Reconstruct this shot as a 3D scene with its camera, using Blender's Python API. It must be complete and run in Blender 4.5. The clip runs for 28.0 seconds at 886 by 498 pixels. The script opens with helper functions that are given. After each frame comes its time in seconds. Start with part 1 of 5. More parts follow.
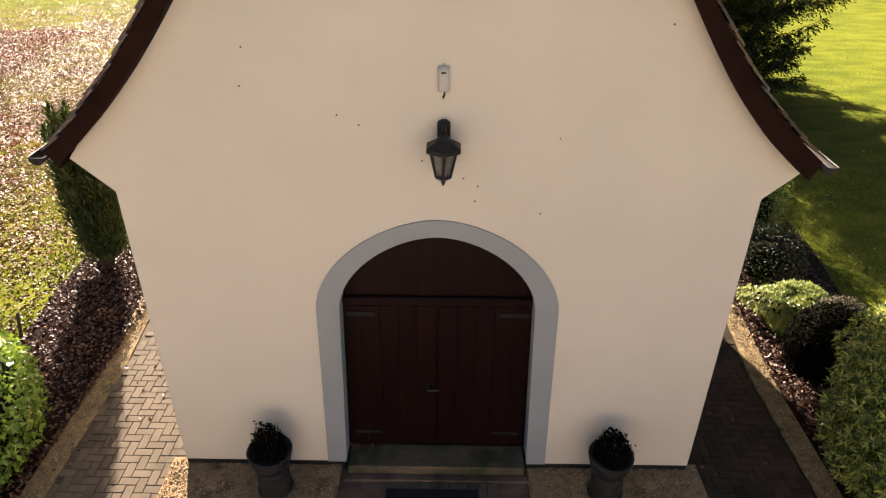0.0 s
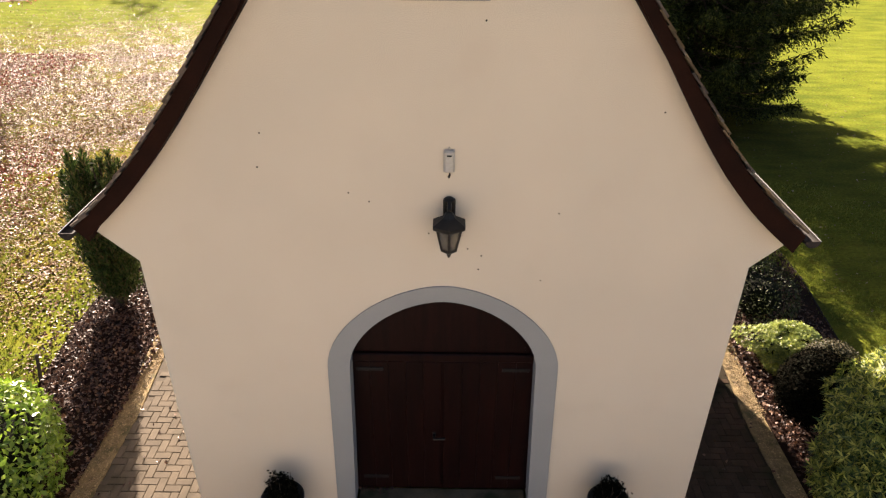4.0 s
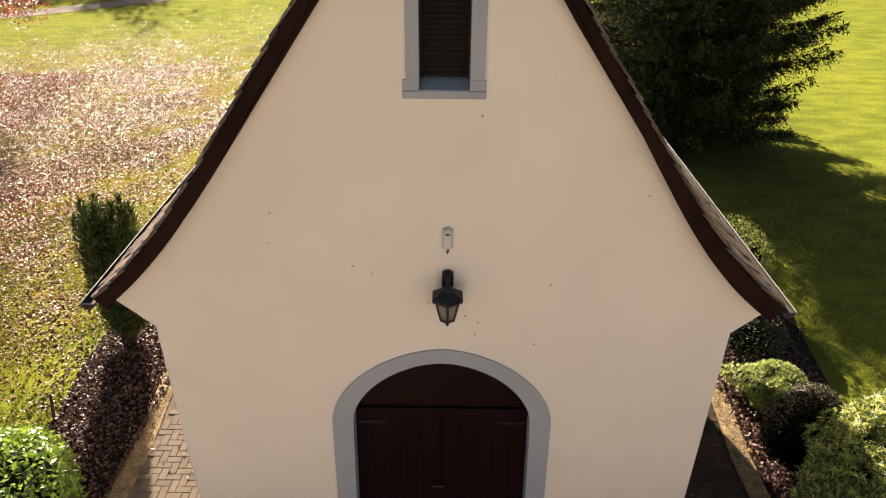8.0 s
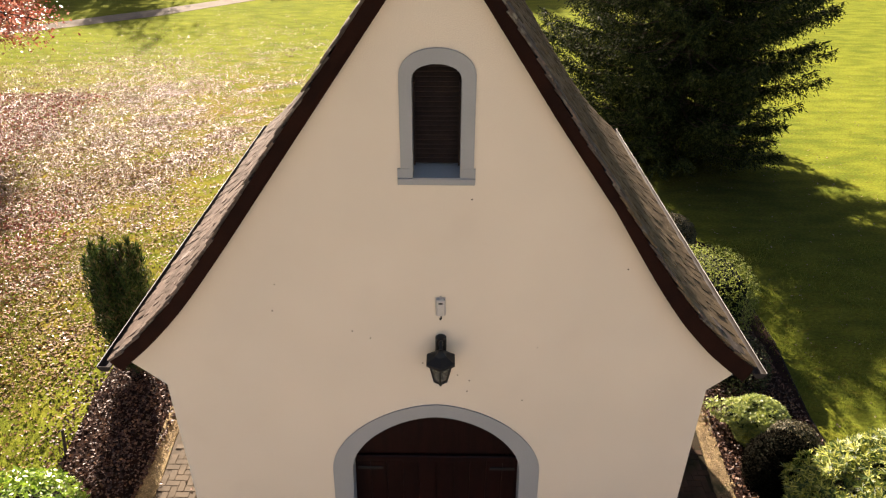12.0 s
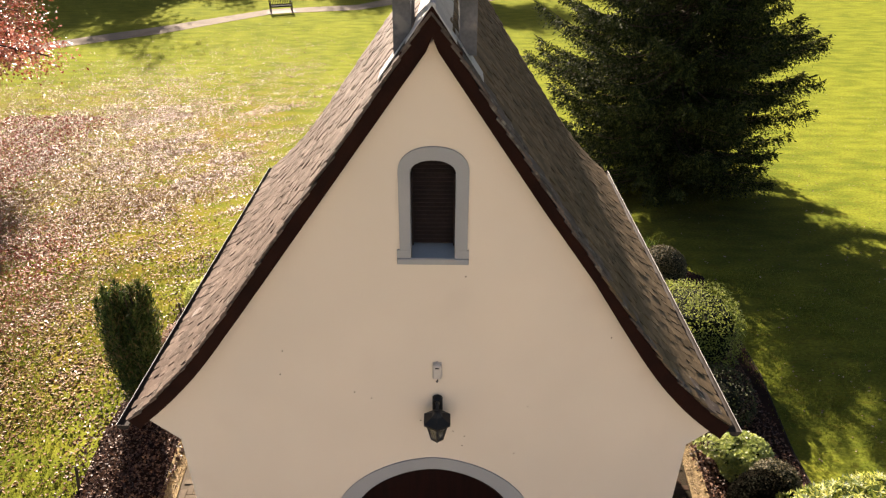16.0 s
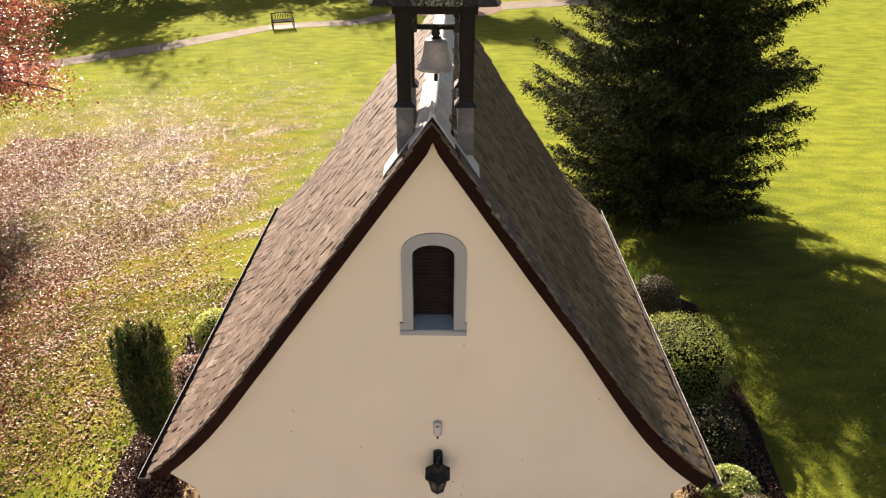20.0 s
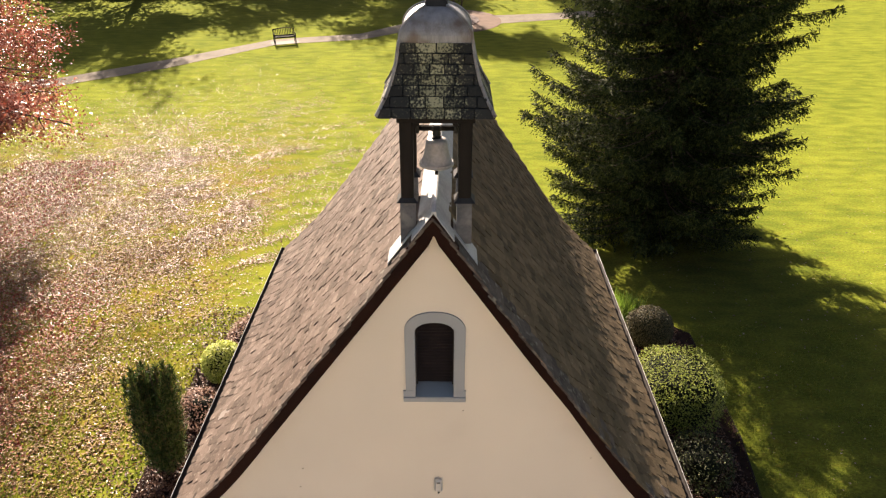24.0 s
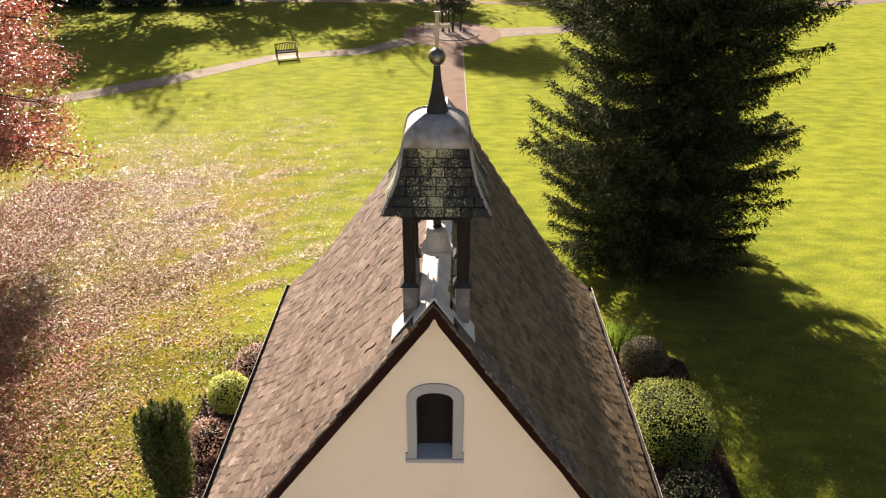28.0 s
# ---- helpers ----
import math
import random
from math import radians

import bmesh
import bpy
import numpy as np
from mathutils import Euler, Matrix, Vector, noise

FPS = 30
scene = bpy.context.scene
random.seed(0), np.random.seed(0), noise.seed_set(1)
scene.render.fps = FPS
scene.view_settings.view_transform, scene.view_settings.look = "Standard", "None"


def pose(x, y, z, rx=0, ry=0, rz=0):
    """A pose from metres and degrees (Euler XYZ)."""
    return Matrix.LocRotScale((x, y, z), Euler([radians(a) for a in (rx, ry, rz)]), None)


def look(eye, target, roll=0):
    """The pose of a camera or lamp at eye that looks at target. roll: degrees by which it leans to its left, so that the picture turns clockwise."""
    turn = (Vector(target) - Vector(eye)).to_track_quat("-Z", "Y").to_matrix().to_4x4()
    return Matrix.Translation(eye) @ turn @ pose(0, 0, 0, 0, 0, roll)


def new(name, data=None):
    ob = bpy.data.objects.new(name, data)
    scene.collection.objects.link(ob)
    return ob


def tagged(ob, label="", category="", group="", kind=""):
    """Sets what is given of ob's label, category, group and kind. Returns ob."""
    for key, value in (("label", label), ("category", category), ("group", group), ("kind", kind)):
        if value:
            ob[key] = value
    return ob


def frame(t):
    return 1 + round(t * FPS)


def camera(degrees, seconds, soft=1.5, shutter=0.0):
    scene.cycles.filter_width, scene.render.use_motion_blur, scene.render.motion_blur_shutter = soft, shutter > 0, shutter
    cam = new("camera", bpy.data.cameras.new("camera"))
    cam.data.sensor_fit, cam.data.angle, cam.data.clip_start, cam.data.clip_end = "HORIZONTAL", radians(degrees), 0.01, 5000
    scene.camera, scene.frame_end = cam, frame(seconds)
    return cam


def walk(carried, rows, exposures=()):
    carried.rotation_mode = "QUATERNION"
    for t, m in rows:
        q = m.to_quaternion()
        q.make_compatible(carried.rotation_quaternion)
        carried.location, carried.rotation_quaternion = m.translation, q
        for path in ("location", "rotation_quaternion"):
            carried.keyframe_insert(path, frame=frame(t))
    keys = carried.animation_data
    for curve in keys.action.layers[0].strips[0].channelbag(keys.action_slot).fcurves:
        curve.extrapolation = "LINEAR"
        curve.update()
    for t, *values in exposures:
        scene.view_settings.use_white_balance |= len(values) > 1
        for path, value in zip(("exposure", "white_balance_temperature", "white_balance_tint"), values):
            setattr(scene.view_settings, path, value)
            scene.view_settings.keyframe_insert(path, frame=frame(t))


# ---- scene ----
cam = camera(66.9, 28.0, soft=1.25)
PATH = [
    (0, (0.094, -5.056, 5.765), (0.085, -3.335, 4.746), 0.6),
    (0.5, (0.093, -5.055, 5.839), (0.084, -3.334, 4.822), 0.6),
    (1, (0.09, -5.058, 5.92), (0.08, -3.336, 4.904), 0.5),
    (1.5, (0.086, -5.06, 5.996), (0.076, -3.336, 4.981), 0.5),
    (2, (0.087, -5.059, 6.084), (0.077, -3.335, 5.07), 0.5),
    (2.5, (0.09, -5.066, 6.156), (0.078, -3.341, 5.145), 0.5),
    (3, (0.077, -5.07, 6.233), (0.064, -3.342, 5.225), 0.5),
    (3.5, (0.057, -5.067, 6.319), (0.044, -3.34, 5.311), 0.4),
    (5.5, (0.05, -5.074, 6.661), (0.036, -3.344, 5.658), 0.5),
    (6, (0.05, -5.072, 6.753), (0.036, -3.341, 5.752), 0.4),
    (6.5, (0.047, -5.072, 6.837), (0.034, -3.341, 5.835), 0.5),
    (7, (0.053, -5.074, 6.93), (0.04, -3.343, 5.927), 0.4),
    (7.5, (0.049, -5.076, 7.014), (0.038, -3.345, 6.012), 0.5),
    (8, (0.052, -5.073, 7.112), (0.041, -3.343, 6.108), 0.5),
    (8.5, (0.064, -5.078, 7.194), (0.052, -3.348, 6.191), 0.4),
    (9, (0.072, -5.079, 7.288), (0.061, -3.349, 6.285), 0.4),
    (9.5, (0.076, -5.08, 7.384), (0.066, -3.352, 6.378), 0.5),
    (10, (0.086, -5.087, 7.48), (0.076, -3.358, 6.474), 0.4),
    (10.5, (0.09, -5.101, 7.567), (0.081, -3.371, 6.563), 0.4),
    (11, (0.095, -5.094, 7.672), (0.085, -3.366, 6.664), 0.4),
    (11.5, (0.104, -5.111, 7.755), (0.093, -3.382, 6.75), 0.4),
    (12, (0.108, -5.115, 7.866), (0.098, -3.386, 6.861), 0.4),
    (12.5, (0.106, -5.121, 7.957), (0.098, -3.392, 6.952), 0.4),
    (14.5, (0.129, -5.175, 8.35), (0.12, -3.442, 7.352), 0.4),
    (15, (0.136, -5.179, 8.454), (0.126, -3.445, 7.456), 0.3),
    (15.5, (0.132, -5.181, 8.541), (0.123, -3.447, 7.544), 0.4),
    (16, (0.137, -5.194, 8.652), (0.128, -3.459, 7.656), 0.4),
    (16.5, (0.141, -5.188, 8.735), (0.132, -3.454, 7.74), 0.4),
    (17, (0.142, -5.201, 8.846), (0.133, -3.466, 7.851), 0.4),
    (17.5, (0.144, -5.21, 8.946), (0.135, -3.475, 7.951), 0.4),
    (18, (0.142, -5.22, 9.054), (0.132, -3.484, 8.06), 0.4),
    (18.5, (0.133, -5.227, 9.15), (0.125, -3.49, 8.159), 0.5),
    (19, (0.14, -5.245, 9.273), (0.131, -3.509, 8.28), 0.4),
    (19.5, (0.139, -5.265, 9.378), (0.13, -3.528, 8.386), 0.3),
    (20, (0.139, -5.28, 9.488), (0.129, -3.542, 8.497), 0.3),
    (20.5, (0.14, -5.283, 9.59), (0.13, -3.545, 8.6), 0.3),
    (21, (0.14, -5.286, 9.701), (0.129, -3.548, 8.712), 0.2),
    (21.5, (0.135, -5.294, 9.805), (0.125, -3.555, 8.816), 0.3),
    (23.5, (0.134, -5.316, 10.24), (0.123, -3.576, 9.254), 0.2),
    (24, (0.135, -5.316, 10.347), (0.124, -3.576, 9.362), 0.2),
    (24.5, (0.136, -5.324, 10.453), (0.125, -3.583, 9.468), 0.3),
    (25, (0.132, -5.321, 10.561), (0.121, -3.58, 9.577), 0.2),
    (25.5, (0.132, -5.327, 10.663), (0.121, -3.586, 9.68), 0.1),
    (26, (0.134, -5.335, 10.778), (0.123, -3.593, 9.796), 0.3),
    (26.5, (0.138, -5.343, 10.894), (0.127, -3.602, 9.911), 0.2),
    (27, (0.138, -5.344, 11.009), (0.126, -3.602, 10.027), 0.2),
    (27.5, (0.133, -5.341, 11.11), (0.122, -3.598, 10.13), 0.2),
    (28, (0.133, -5.333, 11.224), (0.122, -3.59, 10.244), 0.3),
]
walk(cam, [(t, look(e, g, r)) for t, e, g, r in PATH], [(0, 2.42, 7350, 20), (6, 2.30, 7350, 20), (17, 2.25, 7350, 20), (28, 2.32, 7350, 20)])

# ---- light ----
SUN_AZ, SUN_EL = 17.5, 23.6     # degrees west of +y, degrees above the ground
world = bpy.data.worlds.new("sky")
scene.world = world
world.use_nodes = True
wn = world.node_tree
sky = wn.nodes.new("ShaderNodeTexSky")
sky.sky_type = "NISHITA"
sky.sun_disc = False
sky.air_density, sky.dust_density, sky.ozone_density = 0.8, 1.4, 0.6
sky.sun_elevation = radians(SUN_EL)
sky.sun_rotation = radians(-SUN_AZ)
wn.links.new(sky.outputs[0], wn.nodes["Background"].inputs[0])
wn.nodes["Background"].inputs[1].default_value = 0.050
sun_data = bpy.data.lights.new("sun", "SUN")
sun_data.energy, sun_data.angle, sun_data.color = 5.0, radians(0.6), (1.0, 0.93, 0.80)
sun = new("sun", sun_data)
sun.matrix_world = look((-math.sin(radians(SUN_AZ)) * 60, math.cos(radians(SUN_AZ)) * 60, 60 * math.tan(radians(SUN_EL))), (0, 0, 0))

rng = np.random.default_rng(7)


# ---- materials ----
def nodes_of(name):
    m = bpy.data.materials.new(name)
    m.use_nodes = True
    t = m.node_tree
    return m, t, t.nodes["Principled BSDF"]


def mat(name, base, other=None, rough=0.7, scale=6.0, fine=60.0, bump=0.15, metal=0.0, spec=0.4, stain=None, stain_scale=1.0, rand=0.0, stretch=(1, 1, 1), depth=0.01, stain_at=0.55, grain=0.35):
    """Two-scale noise colour, grain bump, optional stains and a random tint for each piece."""
    m, t, p = nodes_of(name)
    n, link = t.nodes, t.links.new
    mp = n.new("ShaderNodeMapping")
    mp.inputs["Scale"].default_value = stretch
    geo = n.new("ShaderNodeNewGeometry")
    link(geo.outputs["Position"], mp.inputs[0])
    big, small = n.new("ShaderNodeTexNoise"), n.new("ShaderNodeTexNoise")
    big.inputs["Scale"].default_value, small.inputs["Scale"].default_value = scale, fine
    big.inputs["Detail"].default_value, small.inputs["Detail"].default_value = 5, 4
    for q in (big, small):
        link(mp.outputs[0], q.inputs[0])
    other = other or tuple(c * 0.75 for c in base)
    mix = n.new("ShaderNodeMix")
    mix.data_type = "RGBA"
    ramp = n.new("ShaderNodeValToRGB")
    ramp.color_ramp.elements[0].position, ramp.color_ramp.elements[1].position = 0.35, 0.65
    link(big.outputs[0], ramp.inputs[0])
    link(ramp.outputs[0], mix.inputs["Factor"])
    mix.inputs["A"].default_value, mix.inputs["B"].default_value = (*base, 1), (*other, 1)
    out = mix.outputs["Result"]
    gm = n.new("ShaderNodeMix")
    gm.data_type, gm.blend_type = "RGBA", "OVERLAY"
    gm.inputs["Factor"].default_value = grain
    link(out, gm.inputs["A"])
    link(small.outputs[0], gm.inputs["B"])
    out = gm.outputs["Result"]
    if stain:
        st = n.new("ShaderNodeTexNoise")
        st.inputs["Scale"].default_value, st.inputs["Detail"].default_value = stain_scale, 8
        link(geo.outputs["Position"], st.inputs[0])
        sr = n.new("ShaderNodeValToRGB")
        sr.color_ramp.elements[0].position, sr.color_ramp.elements[1].position = stain_at, stain_at + 0.12
        link(st.outputs[0], sr.inputs[0])
        sm = n.new("ShaderNodeMix")
        sm.data_type = "RGBA"
        link(sr.outputs[0], sm.inputs["Factor"])
        link(out, sm.inputs["A"])
        sm.inputs["B"].default_value = (*stain, 1)
        out = sm.outputs["Result"]
    if rand:
        oi, ge = n.new("ShaderNodeObjectInfo"), n.new("ShaderNodeNewGeometry")
        ad = n.new("ShaderNodeMath")
        link(oi.outputs["Random"], ad.inputs[0])
        link(ge.outputs["Random Per Island"], ad.inputs[1])
        fr = n.new("ShaderNodeMath")
        fr.operation = "FRACT"
        link(ad.outputs[0], fr.inputs[0])
        mr = n.new("ShaderNodeMapRange")
        mr.inputs["To Min"].default_value, mr.inputs["To Max"].default_value = 1 - rand, 1 + rand
        link(fr.outputs[0], mr.inputs[0])
        hs = n.new("ShaderNodeHueSaturation")
        link(mr.outputs[0], hs.inputs["Value"])
        link(out, hs.inputs["Color"])
        out = hs.outputs[0]
    link(out, p.inputs["Base Color"])
    b = n.new("ShaderNodeBump")
    b.inputs["Strength"].default_value, b.inputs["Distance"].default_value = bump, depth
    link(small.outputs[0], b.inputs["Height"])
    link(b.outputs[0], p.inputs["Normal"])
    p.inputs["Roughness"].default_value, p.inputs["Metallic"].default_value, p.inputs["Specular IOR Level"].default_value = rough, metal, spec
    return m


def leaf_mat(name, cols, rough=0.45, spec=0.4, through_light=0.3):
    """Leaves: a colour for each leaf, some light passing through."""
    m, t, p = nodes_of(name)
    n, link = t.nodes, t.links.new
    ge = n.new("ShaderNodeNewGeometry")
    ramp = n.new("ShaderNodeValToRGB")
    e = ramp.color_ramp.elements
    e[0].color, e[1].color = (*cols[0], 1), (*cols[-1], 1)
    for k, c in enumerate(cols[1:-1]):
        e.new((k + 1) / (len(cols) - 1)).color = (*c, 1)
    link(ge.outputs["Random Per Island"], ramp.inputs[0])
    link(ramp.outputs[0], p.inputs["Base Color"])
    p.inputs["Roughness"].default_value, p.inputs["Specular IOR Level"].default_value = rough, spec
    tr, mx = n.new("ShaderNodeBsdfTranslucent"), n.new("ShaderNodeMixShader")
    link(ramp.outputs[0], tr.inputs[0])
    mx.inputs[0].default_value = through_light
    link(p.outputs[0], mx.inputs[1])
    link(tr.outputs[0], mx.inputs[2])
    link(mx.outputs[0], n["Material Output"].inputs[0])
    return m


def shingle_material():
    """Grey-black shingles, yellowish lichen thickest about the middle of each side of the turret."""
    m, t, p = nodes_of("weathered_shingle")
    n, link = t.nodes, t.links.new

    def calc(op, x, y=None):
        q = n.new("ShaderNodeMath")
        q.operation = op
        for k, v in enumerate((x, y)):
            if v is None:
                continue
            if isinstance(v, (int, float)):
                q.inputs[k].default_value = v
            else:
                link(v, q.inputs[k])
        return q.outputs[0]

    geo, oi, sep = n.new("ShaderNodeNewGeometry"), n.new("ShaderNodeObjectInfo"), n.new("ShaderNodeSeparateXYZ")
    link(geo.outputs["Position"], sep.inputs[0])
    off = calc("MINIMUM", calc("ABSOLUTE", calc("SUBTRACT", sep.outputs[0], 0.035)), calc("ABSOLUTE", calc("SUBTRACT", sep.outputs[1], 0.40)))
    fine, soft = n.new("ShaderNodeTexNoise"), n.new("ShaderNodeTexNoise")
    fine.inputs["Scale"].default_value, fine.inputs["Detail"].default_value = 55, 8
    soft.inputs["Scale"].default_value, soft.inputs["Detail"].default_value = 6, 4
    link(geo.outputs["Position"], fine.inputs[0])
    link(geo.outputs["Position"], soft.inputs[0])
    level = calc("ADD", calc("ADD", calc("MULTIPLY", fine.outputs[0], 1.0), calc("MULTIPLY", soft.outputs[0], 0.5)), calc("SUBTRACT", calc("MULTIPLY", oi.outputs["Random"], 0.05), calc("MULTIPLY", off, 1.0)))
    ramp = n.new("ShaderNodeValToRGB")
    e = ramp.color_ramp.elements
    e[0].position, e[0].color = 0.56, (0.018, 0.018, 0.017, 1)
    e[1].position, e[1].color = 0.80, (0.205, 0.198, 0.125, 1)
    e.new(0.66).color = (0.050, 0.050, 0.034, 1)
    link(level, ramp.inputs[0])
    hs = n.new("ShaderNodeHueSaturation")
    link(calc("ADD", 0.75, calc("MULTIPLY", oi.outputs["Random"], 0.5)), hs.inputs["Value"])
    link(ramp.outputs[0], hs.inputs["Color"])
    link(hs.outputs[0], p.inputs["Base Color"])
    bp = n.new("ShaderNodeBump")
    bp.inputs["Strength"].default_value, bp.inputs["Distance"].default_value = 0.5, 0.006
    link(fine.outputs[0], bp.inputs["Height"])
    link(bp.outputs[0], p.inputs["Normal"])
    p.inputs["Roughness"].default_value, p.inputs["Specular IOR Level"].default_value = 0.8, 0.15
    return m


PLASTER = mat("plaster", (0.537, 0.474, 0.390), (0.504, 0.447, 0.369), rough=0.9, scale=0.9, fine=140, bump=0.12, spec=0.2, depth=0.004, stain=(0.499, 0.439, 0.362), stain_scale=1.7, stain_at=0.58)
TRIM = mat("grey_paint", (0.237, 0.244, 0.250), (0.224, 0.231, 0.237), rough=0.75, scale=2, fine=70, bump=0.05, depth=0.003, spec=0.2, grain=0.08)
DOOR = mat("door_wood", (0.0118, 0.0034, 0.0027), (0.0062, 0.0022, 0.0019), rough=0.42, scale=3, fine=40, bump=0.25, stretch=(6, 1, 0.5), depth=0.003, spec=0.10)
BOARD = mat("verge_wood", (0.0176, 0.00624, 0.00384), (0.0104, 0.004, 0.00288), rough=0.7, scale=3, fine=50, bump=0.25, stretch=(1, 4, 1), depth=0.003, spec=0.05)
DARKWOOD = mat("post_wood", (0.01105, 0.0085, 0.007225), (0.00595, 0.0051, 0.00425), rough=0.7, scale=4, fine=60, bump=0.3, stretch=(3, 3, 0.4), depth=0.004, spec=0.1)
TILE = mat("roof_tile", (0.112, 0.086, 0.071), (0.080, 0.059, 0.048), rough=0.75, scale=1.6, fine=45, bump=0.4, stain=(0.175, 0.148, 0.124), stain_scale=19, rand=0.32, depth=0.008, stain_at=0.58, spec=0.05)
# tile copy for the shaded east slope, browned against blue skylight; pale lichen flecks
EAST_TILE = mat("warm_east_tile", (0.112, 0.080, 0.049), (0.074, 0.054, 0.033), rough=0.8, scale=2.2, fine=45, bump=0.4, stain=(0.215, 0.185, 0.125), stain_scale=24, rand=0.32, depth=0.008, stain_at=0.63, spec=0.05)
MOSS_TILE = shingle_material()
VERGE_TILE = mat("lichened_tile", (0.085, 0.068, 0.058), (0.055, 0.044, 0.038), rough=0.85, scale=6, fine=60, bump=0.4, stain=(0.150, 0.138, 0.112), stain_scale=14, rand=0.25, depth=0.006, stain_at=0.56, spec=0.05)
LOUVRE = mat("louvre_wood", (0.024, 0.0165, 0.0145), (0.017, 0.012, 0.0105), rough=0.75, scale=6, fine=60, bump=0.2, spec=0.1)
PALE_TILE = mat("pale_tile", (0.16, 0.13, 0.11), (0.13, 0.105, 0.09), rough=0.7, scale=6, fine=60, bump=0.3)
LEAD = mat("lead_sheet", (0.34, 0.335, 0.33), (0.25, 0.246, 0.243), rough=0.6, scale=4, fine=50, bump=0.25, metal=0.0, stain=(0.44, 0.43, 0.42), stain_scale=4, spec=0.25)
DARKLEAD = mat("dark_lead", (0.020, 0.020, 0.021), (0.012, 0.012, 0.013), rough=0.6, scale=5, fine=50, bump=0.2, spec=0.12)
BOOT = mat("boot_lead", (0.105, 0.105, 0.108), (0.070, 0.070, 0.073), rough=0.65, scale=6, fine=50, bump=0.2, stain=(0.14, 0.135, 0.13), stain_scale=7, spec=0.15)
ZINC = mat("zinc_cap", (0.215, 0.208, 0.206), (0.150, 0.143, 0.142), rough=0.5, scale=3, fine=30, bump=0.08, metal=0.1, spec=0.3, stain=(0.115, 0.085, 0.065), stain_scale=4, stretch=(5, 5, 0.4))
GUTTER = mat("gutter_metal", (0.030, 0.024, 0.021), (0.018, 0.015, 0.014), rough=0.7, scale=8, fine=60, bump=0.05, metal=0.0, spec=0.1)
BRONZE = mat("bell_metal", (0.30, 0.272, 0.262), (0.25, 0.228, 0.22), rough=0.55, scale=7, fine=40, bump=0.04, metal=0.0)
IRON = mat("black_iron", (0.010, 0.010, 0.010), (0.014, 0.013, 0.012), spec=0.2, rough=0.45, scale=20, fine=120, bump=0.15)
BALLM = mat("ball_metal", (0.16, 0.135, 0.11), (0.07, 0.06, 0.05), rough=0.3, scale=9, fine=50, bump=0.05, metal=0.8)
CROSSM = mat("cross_metal", (0.22, 0.20, 0.17), (0.17, 0.155, 0.13), rough=0.35, scale=9, fine=50, bump=0.05, metal=0.6)
WHITEBOX = mat("white_plastic", (0.385, 0.365, 0.335), (0.35, 0.33, 0.30), rough=0.5, scale=9, fine=90, bump=0.02)
STONE = mat("step_stone", (0.14, 0.090, 0.060), (0.075, 0.050, 0.034), rough=0.85, scale=4, fine=50, bump=0.4, stain=(0.045, 0.040, 0.024), stain_scale=2.5, spec=0.1)
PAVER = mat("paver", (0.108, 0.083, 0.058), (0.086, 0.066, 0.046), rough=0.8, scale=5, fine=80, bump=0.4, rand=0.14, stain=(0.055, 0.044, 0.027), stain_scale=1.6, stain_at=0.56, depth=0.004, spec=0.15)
# east walk's darker paver copy: chapel shade and moss put in one colour
SHADEPAVER = mat("shaded_mossy_paver", (0.060, 0.036, 0.024), (0.042, 0.028, 0.018), rough=0.9, scale=4, fine=70, bump=0.5, rand=0.18, stain=(0.026, 0.022, 0.012), stain_scale=1.3, stain_at=0.5, depth=0.004, spec=0.08)
# joints of that walk, darkened for the same shade
SHADEJOINT = mat("shaded_joint_soil", (0.030, 0.022, 0.014), (0.020, 0.017, 0.009), rough=0.95, scale=3, fine=120, bump=0.5, spec=0.1)
JOINT = mat("joint_sand", (0.085, 0.064, 0.045), (0.045, 0.037, 0.023), rough=0.95, scale=3, fine=120, bump=0.5)
STEP = mat("worn_step", (0.125, 0.092, 0.058), (0.070, 0.054, 0.032), rough=0.85, scale=4, fine=60, bump=0.4, stain=(0.040, 0.042, 0.020), stain_scale=3.0, spec=0.1)
EDGING = mat("edging_metal", (0.024, 0.019, 0.014), (0.016, 0.013, 0.010), rough=0.8, scale=9, fine=60, bump=0.2, spec=0.1)
PLINTH = mat("plinth_tar", (0.018, 0.016, 0.015), rough=0.8, scale=5, fine=60, spec=0.1)
MAT = mat("door_mat", (0.02, 0.02, 0.018), rough=0.95, scale=20, fine=200, bump=0.8, spec=0.1)
RUSTGRAVEL = mat("rusty_gravel", (0.34, 0.215, 0.108), (0.19, 0.115, 0.055), rough=0.9, scale=14, fine=130, bump=0.9, depth=0.015, stain=(0.12, 0.080, 0.038), stain_scale=4)
GRAVEL = mat("gravel_bed", (0.27, 0.190, 0.088), (0.150, 0.104, 0.046), rough=0.9, scale=14, fine=130, bump=0.9, depth=0.015, stain=(0.10, 0.085, 0.034), stain_scale=4)
PALEPATH = mat("pale_gravel_path", (0.138, 0.112, 0.082), (0.112, 0.090, 0.066), rough=0.95, scale=0.9, fine=30, bump=0.4, stain=(0.090, 0.070, 0.050), stain_scale=0.6, spec=0.1)
PATHM = mat("gravel_path", (0.112, 0.066, 0.044), (0.090, 0.053, 0.036), rough=0.95, scale=0.9, fine=30, bump=0.4, stain=(0.074, 0.047, 0.033), stain_scale=0.6, spec=0.1)
FORE = mat("bounce_gravel", (0.50, 0.43, 0.345), (0.42, 0.36, 0.29), rough=0.95, scale=0.9, fine=30, bump=0.4)
RENDERING = mat("bounce_wall_plaster", (0.66, 0.57, 0.45), (0.60, 0.52, 0.41), rough=0.95, scale=0.8, fine=60, bump=0.2, spec=0.1)
